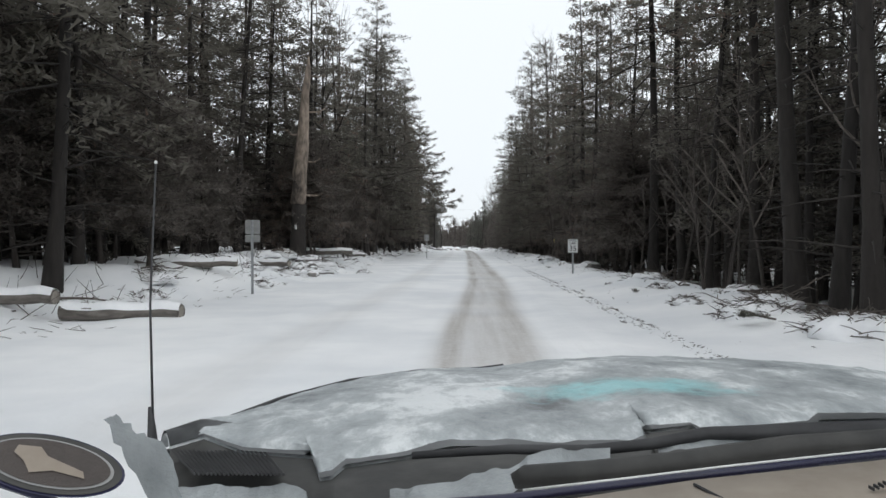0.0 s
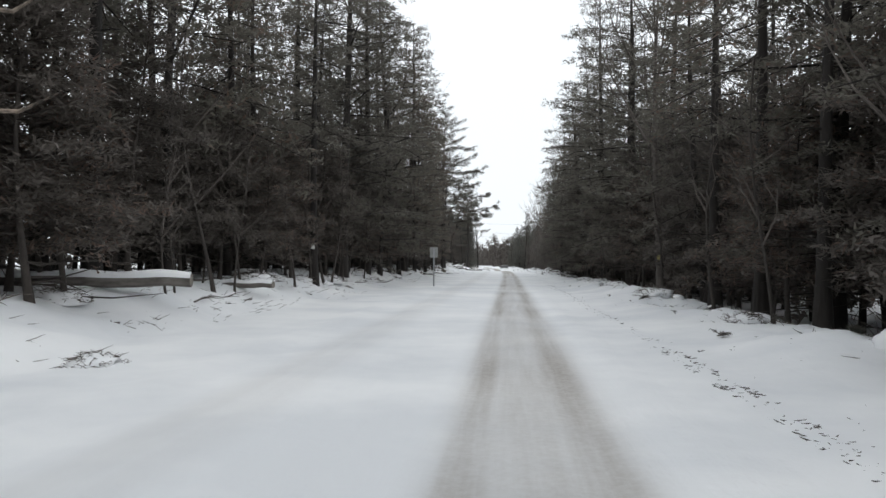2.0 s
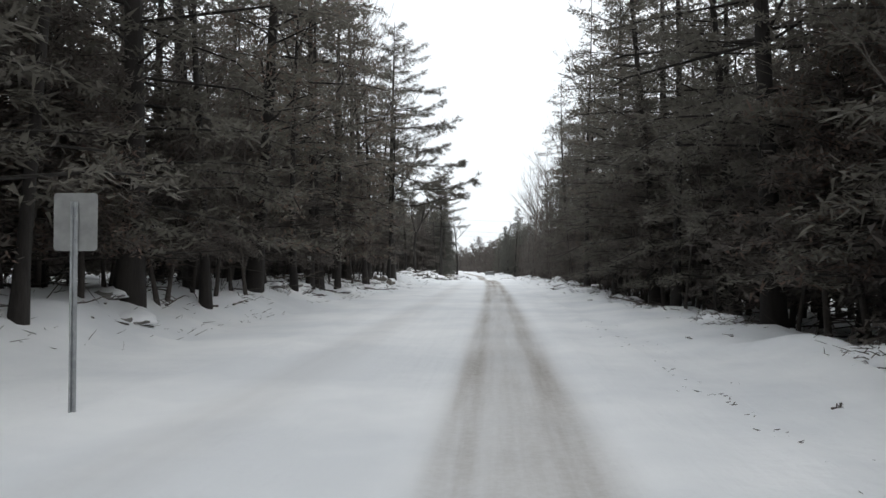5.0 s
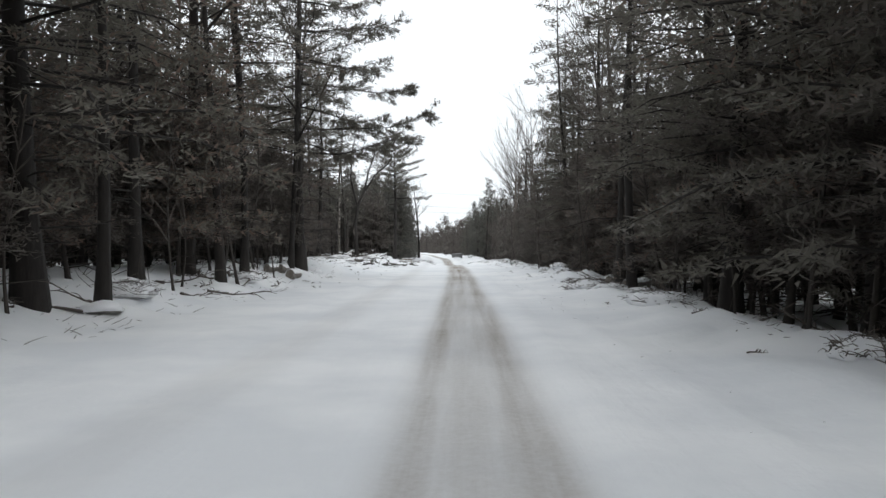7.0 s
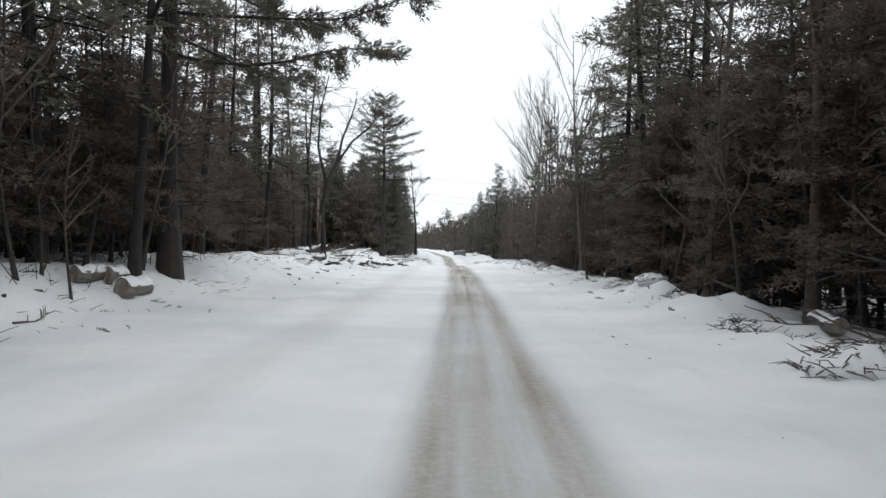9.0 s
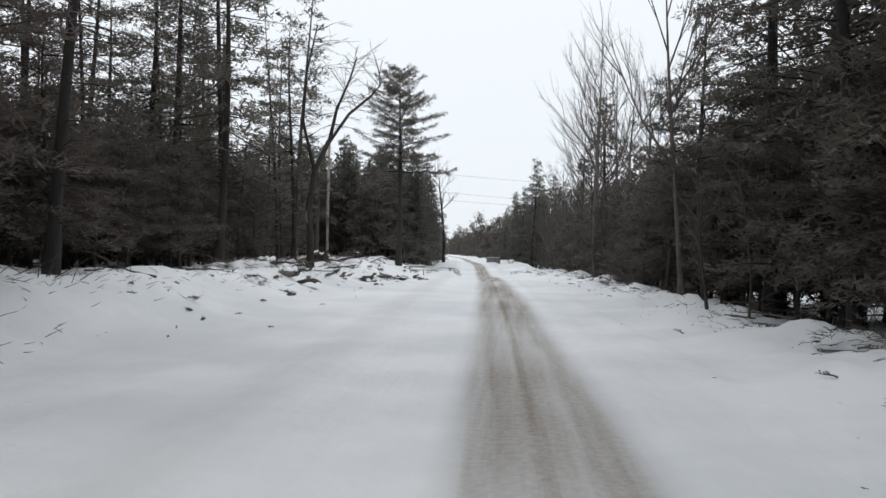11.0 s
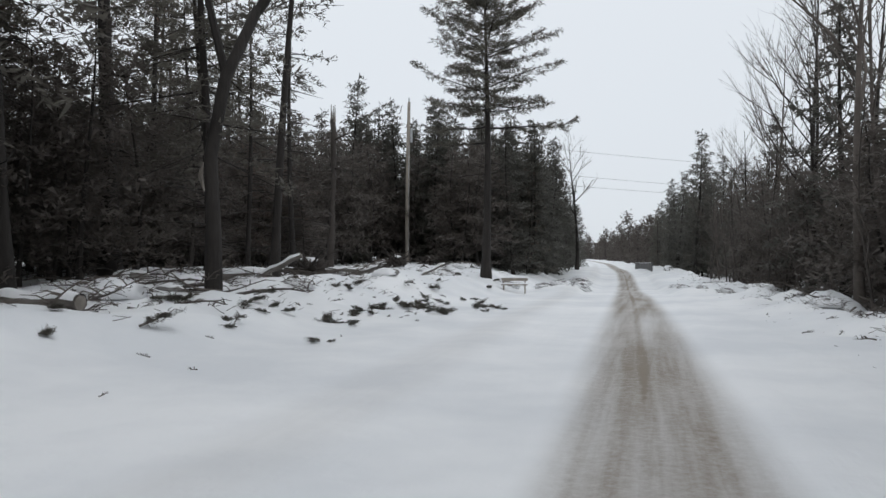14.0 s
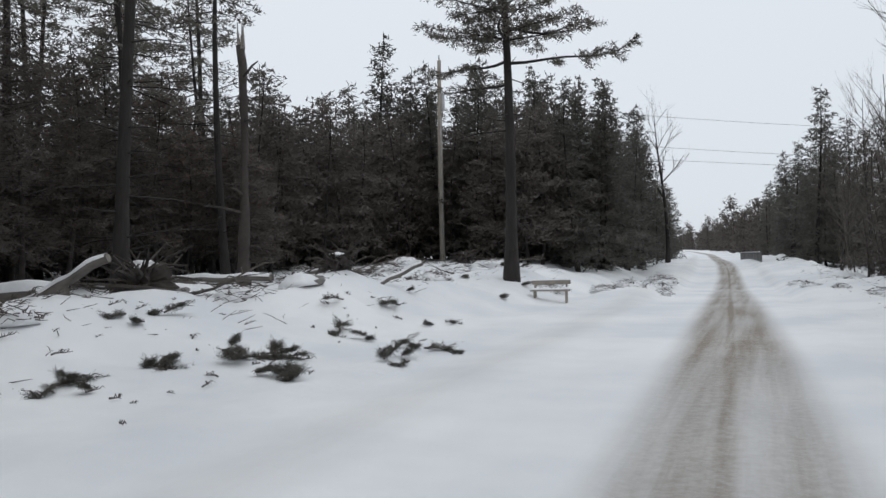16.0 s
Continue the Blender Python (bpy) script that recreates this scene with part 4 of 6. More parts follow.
def back_sign(second):
    """A sign that faces the other way: its bare aluminium back shows."""
    root = new("road_sign")
    channel_post(2.25, root)
    panel("sign_panel", 0.46, 0.42 if second else 0.61, (0, 0.036, 2.04), SIGN_BACK, root, "bare grey aluminium back", 0.04)
    if second:
        panel("plaque", 0.46, 0.22, (0, 0.036, 1.70), SIGN_BACK, root, "smaller grey plaque below", 0.03)
    for z in (2.1, 1.85):
        V, F = [], []
        tube(V, F, [(0, 0.0, z), (0, 0.05, z)], [0.01, 0.01], 6)
        part("bolt", V, F, STEEL, root)
    return root


place(back_sign(True), -6.75, 22.6, "back of a grey metal road sign on steel post", "road sign", rz=-5)
place(back_sign(False), -4.15, 73.5, "back of a grey metal road sign on steel post", "road sign", rz=4)


def trunk_tag(x, y, z, w, h, mat, label):
    """A small plate nailed to a trunk."""
    root = new("trail_marker")
    panel("plate", w, h, (0, 0, 0), mat, root, corner=0.01, thick=0.006)
    for dz in (-h * 0.42, h * 0.42):
        V, F = [], []
        tube(V, F, [(0, -0.012, dz), (0, 0.05, dz)], [0.006, 0.005], 6)
        part("nail", V, F, STEEL, root)
    root.matrix_basis = pose(x, y, z, 0, 3, 0)
    return tagged(root, label, "marker", "markers on trunks")


YELLOW = varied("faded_yellow", (0.34, 0.29, 0.10), (0.52, 0.45, 0.18), 10, 0.6)
trunk_tag(-8.65, 62.80, 2.18, 0.18, 0.27, SIGN_WHITE, "small white notice plate nailed to a pine")
trunk_tag(6.78, 62.80, 1.69, 0.13, 0.28, YELLOW, "small faded yellow marker nailed to a pale trunk")
trunk_tag(-8.65, 102.05, 1.97, 0.17, 0.25, SIGN_WHITE, "small white notice plate nailed to a pine")


def utility_pole():
    root = new("utility_pole")
    V, F = [], []
    tube(V, F, [(0, 0, -0.6), (0, 0, 4), (0.05, 0, 8), (0.12, 0, 11.9)], [0.17, 0.155, 0.135, 0.11], 12)
    part("pole", V, F, POLE_WOOD, root, smooth=True)
    V, F = [], []
    tube(V, F, [(0.12, 0, 11.8), (0.12, 0, 12.2)], [0.03, 0.05], 8)
    part("insulator", V, F, STEEL, root)
    V, F = [], []
    tube(V, F, [(0.3, -0.02, 8.9), (0.3, -0.02, 9.9)], [0.1, 0.1], 10)
    part("transformer_fuse", V, F, STEEL, root, "grey cylinder on a bracket")
    bm = box_bm(0.35, 0.05, 0.06, (0.17, -0.02, 9.3))
    part_ob = bm_part("bracket", bm, STEEL, root)
    V, F = [], []
    tube(V, F, [(0.14, -0.1, 0.6), (0.13, -0.1, 8.6)], [0.025, 0.025], 5)
    part("conduit", V, F, STEEL, root)
    return root


place(utility_pole(), -17.4, 198.3, "weathered wooden utility pole at the clearing", "utility pole")


def wire(z0, z1, z2, sag):
    V, F = [], []
    for a, c in (((-62, 190, z0), (-17.3, 198.3, z1)), ((-17.3, 198.3, z1), (30, 263, z2))):
        pts = []
        for i in range(25):
            s = i / 24
            p = Vector(a).lerp(Vector(c), s)
            p.z -= sag * 4 * s * (1 - s)
            pts.append(p)
        tube(V, F, pts, [0.012] * 25, 5)
    ob = part("power_line", V, F, BLACK)
    return tagged(ob, "thin dark overhead wire crossing the road", "wire", "overhead wires")


wire(10.4, 10.5, 13.2, 0.5)
wire(8.5, 8.6, 10.0, 0.5)
wire(7.6, 7.7, 9.1, 0.5)


# ---- timber and brush lying in the snow ----
LOG_BARK = varied("log_bark", (0.055, 0.048, 0.042), (0.22, 0.20, 0.18), 8, 0.95, strength=0.8, distance=0.03, stretch=(0.3, 1, 1))
def felled_log(length, r, rng, snow=True):
    root = new("felled_log")
    V, F = [], []
    n = 7
    line = [Vector((length * (i / n - 0.5), 0.05 * math.sin(i * 1.3 + r * 40), 0.02 * math.cos(i * 2.1))) for i in range(n + 1)]
    tube(V, F, line, [r * (1.05 - 0.2 * i / n + rng.uniform(-.04, .04)) for i in range(n + 1)], 11, cap=False)
    part("bark", V, F, LOG_BARK, root, smooth=True)
    for end, k in ((0, 0.97), (n, 0.8)):
        V, F = [], []
        d = (line[1] - line[0]).normalized() * (0.012 if end else -0.012)
        tube(V, F, [line[end] - d, line[end] + d], [r * k * 1.02, r * k], 11)
        part("cut_end", V, F, DEAD_WOOD, root, "sawn end grain")
    if snow:
        V, F = [], []
        m = 18
        for i in range(m + 1):
            p = on_line(line, i / m)
            w = r * (0.92 + 0.10 * math.sin(i * 1.7))
            hgt = r * (0.16 + 0.10 * math.sin(i * 0.9 + 1)) * (0.5 if i in (0, m) else 1)
            for k in range(7):
                a = radians(-74 + 148 * k / 6)
                rr = r * 1.0 + hgt * math.cos(a) * (1 if 0 < k < 6 else 0)
                V.append(p + Vector((0, math.sin(a) * min(rr, w + 0.1), math.cos(a) * rr)))
        for i in range(m):
            for k in range(6):
                a = i * 7 + k
                F.append((a, a + 1, a + 8, a + 7))
        part("snow_cap", V, F, SNOW, root, "snow lying along the top", smooth=True)
    return root


def fallen_branch(seed, length, needles):
    rng = random.Random(seed)
    root = new("fallen_branch")
    V, F, NV, NF = [], [], [], []
    line = [Vector((0, 0, 0.03))]
    d = Vector((1, 0, 0.12))
    for i in range(5):
        d = (d + Vector((0, rng.uniform(-.35, .35), rng.uniform(-.22, .2)))).normalized()
        line.append(line[-1] + d * length / 5)
        line[-1].z = max(0.0, line[-1].z)
    r = 0.012 + 0.011 * length
    tube(V, F, line, [r * (1 - 0.16 * i) for i in range(6)], 5)
    part("stick", V, F, TWIG, root)
    V, F = [], []
    for i in range(13 if needles else 6):
        s = rng.uniform(0.2, 0.95)
        p = on_line(line, s)
        e = Vector((rng.uniform(0.1, 1), rng.choice((-1, 1)) * rng.uniform(.4, 1), rng.uniform(-0.05, 0.45 if needles else 0.28))).normalized()
        L = length * rng.uniform(0.16, 0.42)
        q = p + e * L
        q.z = max(q.z, 0.02)
        tube(V, F, [p, p.lerp(q, 0.5) + Vector((0, 0, 0.04)), q], [r * 0.5, r * 0.35, r * 0.15], 3)
        if needles:
            for k in range(14):
                c = p.lerp(q, rng.uniform(0.15, 1.0))
                needle_tuft(NV, NF, c, e, 0.07, rng, 5, 0.55, 1.0)
    part("side_spray", V, F, TWIG, root)["kind"] = "stuff"
    if needles:
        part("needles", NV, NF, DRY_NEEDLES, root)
    return root


def snow_lump(seed, r):
    bm = bmesh.new()
    bmesh.ops.create_icosphere(bm, subdivisions=3, radius=1)
    for v in bm.verts:
        k = 1 + 0.22 * noise.noise(v.co * 1.6 + Vector((seed, 0, 0))) + 0.08 * noise.noise(v.co * 5 + Vector((seed, 3, 0)))
        v.co = Vector((v.co.x * r * 1.3, v.co.y * r, max(-0.25, v.co.z) * r * 0.55)) * k
    root = new("snowy_boulder")
    bm_part("snow_cover", bm, SNOW, root, smooth=True)
    bm = bmesh.new()
    bmesh.ops.create_icosphere(bm, subdivisions=2, radius=1)
    for v in bm.verts:
        k = 1 + 0.25 * noise.noise(v.co * 1.4 + Vector((seed, 8, 0)))
        v.co = Vector((v.co.x * r * 1.33, v.co.y * r * 1.08 - 0.12 * r, v.co.z * r * 0.40)) * k
    bm_part("stone", bm, STONE, root, "dark stone under the snow")
    return root


STONE = varied("field_stone", (0.09, 0.085, 0.08), (0.26, 0.25, 0.235), 7, 0.9, strength=0.7)
DR = random.Random(404)


def scatter(sources, count, u0, u1, y0, y1, label, category, group, name, slope=8, sizes=(0.7, 1.35)):
    for i in range(count):
        y = DR.uniform(y0, y1)
        x = DR.uniform(u0, u1) + road_mid(y)
        src = sources[i % len(sources)]
        s = DR.uniform(*sizes)
        m = pose(x, y, ground_z(x, y) + 0.01, DR.uniform(-slope, slope), DR.uniform(-slope, slope), DR.uniform(0, 360))
        if src not in used:
            used.add(src)
            ob = src
            ob.matrix_basis = m @ Matrix.Scale(s, 4)
        else:
            ob = copy_thing(src, m)
            ob.scale = (s, s, s)
        ob.name = name
        tagged(ob, label, category, group)


STICKS = [fallen_branch(91 + i, L, False) for i, L in enumerate((0.8, 1.3, 1.9, 0.6))]
TWIGS = [fallen_branch(111 + i, L, False) for i, L in enumerate((0.14, 0.22, 0.32))]
SLASH = [fallen_branch(101 + i, L, True) for i, L in enumerate((0.26, 0.4, 0.5, 0.2))]
LUMPS = [snow_lump(3.0, 0.28), snow_lump(9.0, 0.36)]
STICK_TAG = ("dark fallen branch lying on the snow bank", "branch", "fallen branches", "fallen_branch")
TWIG_TAG = ("small dark broken twig on the packed snow", "twig", "scattered twigs", "broken_twig")
SLASH_TAG = ("cut green pine branch lying in the snow", "branch", "cut pine branches", "pine_branch")
LUMP_TAG = ("dark stone half covered with snow on the bank", "stone", "snowy stones", "snowy_boulder")
scatter(STICKS, 90, -10.2, -7.4, 12, 135, *STICK_TAG)
scatter(STICKS, 30, 5.4, 8.2, 12, 34, *STICK_TAG)
scatter(TWIGS, 8, 2.4, 3.6, 9, 46, *TWIG_TAG, sizes=(0.4, 0.8))
scatter(TWIGS, 36, -9.0, -4.4, 120, 175, *TWIG_TAG, sizes=(0.5, 1.0))
scatter(TWIGS, 26, 3.6, 6.0, 24, 150, *TWIG_TAG)
scatter(TWIGS, 26, 3.4, 6.5, 125, 200, *TWIG_TAG)
scatter(STICKS, 60, 5.5, 7.8, 6, 150, *STICK_TAG)
scatter(STICKS, 16, -9.6, -7.5, 111, 124, *STICK_TAG, slope=20, sizes=(1.0, 1.9))
scatter(STICKS, 46, -13, -8.4, 135, 190, *STICK_TAG)
scatter(STICKS, 20, 5.2, 8, 150, 215, *STICK_TAG)
for bx, by, spread_of, count in ((-6.35, 165.5, 0.30, 6), (-6.9, 165.2, 0.28, 4), (-5.7, 164.1, 0.32, 5), (-8.6, 165.2, 0.35, 4), (-4.85, 165.7, 0.3, 4), (-6.9, 168.2, 0.4, 4),
                                (-4.8, 166.9, 0.35, 4), (-7.4, 164.0, 0.4, 4), (-7.0, 156.3, 0.28, 4), (-5.6, 156.6, 0.25, 4), (-6.7, 159.9, 0.45, 5), (-7.9, 158.6, 0.5, 5), (-9.5, 157.8, 0.5, 5),
                                (-7.2, 162.6, 0.4, 4), (-8.2, 137.9, 0.3, 3)):
    scatter(SLASH, count, bx - spread_of - road_mid(by), bx + spread_of - road_mid(by), by - spread_of, by + spread_of, *SLASH_TAG, slope=14, sizes=(0.7, 1.3) if by > 157 else (0.35, 0.7))
scatter(SLASH, 9, -9.5, -6.6, 146, 160, *SLASH_TAG)
scatter(TWIGS, 46, -8.5, -4.6, 160, 172, *TWIG_TAG, sizes=(0.5, 1.0))
scatter(STICKS, 24, -12, -9, 150, 164, *STICK_TAG)
scatter(STICKS, 22, -11, -7.8, 154.5, 161, *STICK_TAG, sizes=(0.9, 1.6))
scatter(STICKS, 24, -12.5, -9, 164, 182, *STICK_TAG, sizes=(0.9, 1.6))
scatter(SLASH, 5, -8.6, -6.0, 137, 143, *SLASH_TAG, sizes=(0.4, 0.7))
scatter(SLASH, 14, -8.5, -4.6, 170, 186, *SLASH_TAG)
scatter(SLASH, 10, 4.2, 6.5, 8, 60, *SLASH_TAG)
scatter(LUMPS, 12, -9.2, -7.4, 20, 135, *LUMP_TAG)
scatter(LUMPS, 8, -9.2, -7.0, 32.5, 38.5, *LUMP_TAG)
scatter(LUMPS, 10, 5.8, 7.4, 12, 150, *LUMP_TAG)
scatter(LUMPS, 14, -12, -8, 138, 190, *LUMP_TAG)


def lay_log(x, y, length, r, rz, ry=0.0, lift=0.0, label="snow-topped felled log lying on the bank"):
    ob = felled_log(length, r, DR)
    ob.matrix_basis = pose(x, y, ground_z(x, y) + r * 0.72 + lift, 0, ry, rz)
    return tagged(ob, label, "log", "felled logs")


for args in ((-7.55, 15.7, 2.5, 0.18, 2), (-10.05, 15.6, 2.4, 0.18, -2), (-9.6, 25, 3.2, 0.15, 20), (-8.6, 31, 2.6, 0.14, -30), (-9.4, 45.6, 4.4, 0.19, 14),
             (-7.0, 34.3, 1.3, 0.06, -4),  (-8.6, 53, 2.6, 0.13, -15), (-8.0, 126.3, 1.0, 0.24, 80), (-8.5, 126.8, 0.9, 0.22, 70), (-9.0, 126.2, 1.0, 0.2, 75),
             (-13.7, 165.9, 4.0, 0.21, 22), (-11.6, 166.4, 1.9, 0.10, 12, -26, 0.35), (-9.0, 150.7, 0.6, 0.17, 10), (-8.1, 150.4, 0.7, 0.18, 8),
             (-10.5, 173, 2.4, 0.09, -20, -12, 0.1), (-12.4, 171.3, 3.2, 0.10, 8),
             (-8.8, 174, 1.6, 0.07, 25, -24, 0.2), (-10.4, 155, 3.0, 0.15, -12), (6.8, 21, 2.2, 0.12, 70), (6.9, 118, 2.6, 0.16, 60), (6.6, 122, 2.0, 0.13, 75)):
    lay_log(*args)


# ---- upturned roots and low litter ----
def root_plate(r, seed):
    """An upturned stump: torn earth and splayed roots, with scraps of snow."""
    rng = random.Random(seed)
    root = new("upturned_stump")
    bm = bmesh.new()
    bmesh.ops.create_icosphere(bm, subdivisions=4, radius=1)
    for v in bm.verts:
        k = 0.62 + 0.5 * noise.noise(v.co * 1.7 + Vector((seed, 0, 0))) + 0.22 * noise.noise(v.co * 5 + Vector((0, seed, 0)))
        v.co = Vector((v.co.x, v.co.y * 0.8, v.co.z * 0.85)) * (r * max(0.3, k)) + Vector((0, 0, r * 0.4))
    bm_part("stump", bm, BARK_DARK, root)
    for i in range(30):
        a, e = rng.uniform(0, 6.283), rng.uniform(-0.2, 1.1)
        d = Vector((math.cos(a), math.sin(a), e)).normalized()
        L = r * rng.uniform(0.7, 1.5)
        V, F = [], []
        p = Vector((0, 0, r * 0.4)) + d * r * 0.3
        q = p + d * L * 0.5 + Vector((rng.uniform(-.2, .2), rng.uniform(-.2, .2), rng.uniform(-.2, .15))) * r
        t = p + d * L + Vector((rng.uniform(-.2, .2), rng.uniform(-.2, .2), rng.uniform(-.5, .1))) * r
        tube(V, F, [p, q, t], [0.06 * r, 0.04 * r, 0.01], 5)
        part("root", V, F, BARK_DARK, root)
    bm = bmesh.new()
    bmesh.ops.create_icosphere(bm, subdivisions=3, radius=r * 0.34)
    for v in bm.verts:
        v.co = Vector((v.co.x * 1.3, v.co.y, v.co.z * 0.4)) * (1 + 0.5 * noise.noise(v.co * 6)) + Vector((0.1 * r, 0, r * 0.86))
    bm_part("snow_cap", bm, SNOW, root, "scrap of snow", smooth=True)
    return root


place(root_plate(0.75, 17), -11.0, 167.6, "dark upturned stump with torn roots and snow on top", "stump")
place(root_plate(0.65, 23), -14.6, 194.5, "dark upturned stump with torn roots and snow on top", "stump", rz=70)
place(root_plate(0.5, 29), -9.6, 172.6, "dark upturned stump with torn roots and snow on top", "stump", rz=140)


def litter(name, strips, label, low, high, upright, mat, thick=1.0):
    """Countless small dead twigs, gathered in drifts along the strips."""
    rng = random.Random(len(name))
    V, F = [], []
    for count, u0, u1, y0, y1 in strips:
        made = 0
        while made < count:
            y = rng.uniform(y0, y1)
            x = rng.uniform(u0, u1) + road_mid(y)
            if u1 - u0 > 0.5 and noise.noise(Vector((x * 0.5, y * 0.35, 12.0))) + rng.uniform(-0.25, 0.25) < -0.02:
                made += 0.2
                continue
            made += 1
            a, e = rng.uniform(0, 6.283), rng.uniform(*upright)
            d = Vector((math.cos(a) * math.cos(e), math.sin(a) * math.cos(e), math.sin(e)))
            L = rng.uniform(low, high)
            p = Vector((x, y, ground_z(x, y) - 0.02))
            r = (0.006 + 0.006 * L) * thick
            tube(V, F, [p, p + d * L * 0.5 + Vector((rng.uniform(-.1, .1), rng.uniform(-.1, .1), 0)) * L, p + d * L], [r, r * 0.8, r * 0.3], 3, cap=False)
    return tagged(part(name, V, F, mat), label, "litter", kind="stuff")


litter("twig_litter", ((1500, -10, -6.6, 12, 135), (1300, 5.0, 7.4, 10, 155), (1100, -12, -7.0, 135, 195), (1100, 4.6, 7.2, 138, 210), (900, -13, -8.2, 138, 192)),
       "dark dead twigs littering the snow banks", 0.10, 0.42, (0.02, 0.5), TWIG)
# real debris up to y 42; the thin 42-80 strip imitates the ridge's shadow
litter("ridge_litter", ((3600, 2.70, 2.98, 8, 42), (500, 2.74, 2.94, 42, 80), (150, 2.4, 3.6, 8, 44), (250, 3.2, 5.0, 8, 44), (150, 2.6, 5.0, 44, 62), (500, 2.6, 3.6, 62, 140), (700, 3.4, 5.0, 100, 200), (500, 3.2, 5.2, 150, 200)),
       "fine broken twigs strewn along the ploughed snow, partly in place of its shadow", 0.03, 0.11, (0.0, 0.3), BARK_DARK, 1.5)
litter("undergrowth", ((1100, -13.5, -8.6, 0, 138), (900, 6.5, 11.5, 8, 165), (700, -20, -12, 138, 180), (500, -40, -10, 190, 204), (300, 7, 12, 165, 215)),
       "tangle of dead brush between the trunks", 0.3, 1.2, (0.3, 1.4), BARK_DARK)


def snowy_bench():
    """A plank bench: seat and back board on two trestles, snow lying on both boards."""
    root = new("wooden_bench")
    for name, z, y, h, d in (("seat", 0.42, -0.1, 0.05, 0.36), ("backrest", 0.66, 0.14, 0.13, 0.045)):
        board = bm_part(name, box_bm(1.25, d, h, (0, y, z), 0.008), POLE_WOOD, root)
        V, F = [], []
        for i in range(15):
            x = -0.62 + 1.24 * i / 14
            top = 0.06 + 0.02 * noise.noise(Vector((x * 3, z * 9, 1.0))) - (0.035 if i in (0, 14) else 0)
            for k in range(5):
                a = radians(-80 + 40 * k)
                V.append((x, y + max(d, 0.1) * 0.5 * math.sin(a), z + h / 2 + top * math.cos(a) - 0.004))
        F = [(i * 5 + k, i * 5 + k + 1, i * 5 + k + 6, i * 5 + k + 5) for i in range(14) for k in range(4)]
        part("snow_cap", V, F, SNOW, board, "snow lying along the board", smooth=True)
    for x in (-0.5, 0.5):
        bm_part("leg", box_bm(0.06, 0.06, 0.62, (x, -0.2, 0.09), 0.006), POLE_WOOD, root)
        bm_part("leg", box_bm(0.06, 0.06, 0.95, (x, 0.1, 0.25), 0.006), POLE_WOOD, root)
    return root


place(snowy_bench(), -6.35, 180.4, "weathered plank bench with snow on seat and back", "bench", rz=8)


def bridge_railing(start, end, height, bays):
    """A low grey plank railing beside the road: posts, top rail and upright boards."""
    root = new("bridge_railing")
    a, b = (Vector((x, y, ground_z(x, y))) for x, y in (start, end))
    span = b - a
    turn = Matrix.Rotation(math.atan2(span.y, span.x), 3, "Z")
    for i in range(bays + 1):
        p = span * (i / bays)
        bm_part("post", box_bm(0.14, 0.14, height + 0.5, (p.x, p.y, p.z + height / 2 - 0.2), 0.01, turn), RAIL_GREY, root)
    bay = span.to_2d().length / bays
    for i in range(bays):
        p = span * ((i + 0.5) / bays)
        bm_part("top_rail", box_bm(bay - 0.15, 0.12, 0.09, (p.x, p.y, p.z + height - 0.06), 0.01, turn), RAIL_GREY, root)
        bm_part("snow_cap", box_bm(bay - 0.2, 0.13, 0.05, (p.x, p.y, p.z + height + 0.012), 0.02, turn), SNOW, root, "strip of snow on the rail")
        for k in range(8):
            q = span * ((i + (k + 0.5) / 8) / bays)
            bm_part("board", box_bm(bay / 8 - 0.05, 0.04, height - 0.18, (q.x, q.y, q.z + height / 2 - 0.06), 0, turn), RAIL_GREY, root)
    root.matrix_basis = Matrix.Translation(a)
    return tagged(root, "low grey plank railing with snow beside the road", "railing")


RAIL_GREY = varied("weathered_plank", (0.11, 0.11, 0.11), (0.22, 0.22, 0.215), 6, 0.85, stretch=(1, 1, 0.3), per_object=0.1)
bridge_railing((0.1, 229.0), (-2.1, 259.0), 0.9, 9)


def bark_slab(seed, length, wide):
    """A curled slab of torn bark with a scrap of snow lying in it."""
    rng = random.Random(seed)
    root = new("bark_slab")
    rows, inner = [], []
    for i in range(13):
        s = i / 12
        w = wide * (0.55 + 0.45 * math.sin(3.1 * s)) * (1 + 0.25 * noise.noise(Vector((seed, s * 5, 0))))
        lift = 0.10 * length * math.sin(2.4 * s) + 0.03
        bend = 0.12 * length * math.sin(3.0 * s)
        row = []
        for k in range(7):
            a = radians(-80 + 160 * k / 6)
            row.append(Vector((length * (s - 0.5), bend + w * math.sin(a), lift + 0.5 * w * math.cos(a) + 0.03 * noise.noise(Vector((s * 9, k, seed))))))
        rows.append(row)
    V, F = strip(rows)
    ob = part("bark", V, F, BARK_DARK, root, "dark rough bark")
    ob.modifiers.new("thickness", "SOLIDIFY").thickness = 0.03
    V, F = strip([[p + Vector((0, 0, 0.03)) for p in row[1:5]] for row in rows[1:9]])
    part("snow_cap", V, F, SNOW, root, "thin snow on the slab", smooth=True)
    for i in range(5):
        p = rows[rng.randrange(2, 11)][rng.randrange(7)]
        a = rng.uniform(0, 6.283)
        V, F = [], []
        tube(V, F, [p, p + Vector((math.cos(a), math.sin(a), rng.uniform(0, 0.5))) * 0.2, p + Vector((math.cos(a), math.sin(a), rng.uniform(-0.2, 0.6))) * 0.4], [0.014, 0.01, 0.004], 4)
        part("twig", V, F, TWIG, root)
    return root


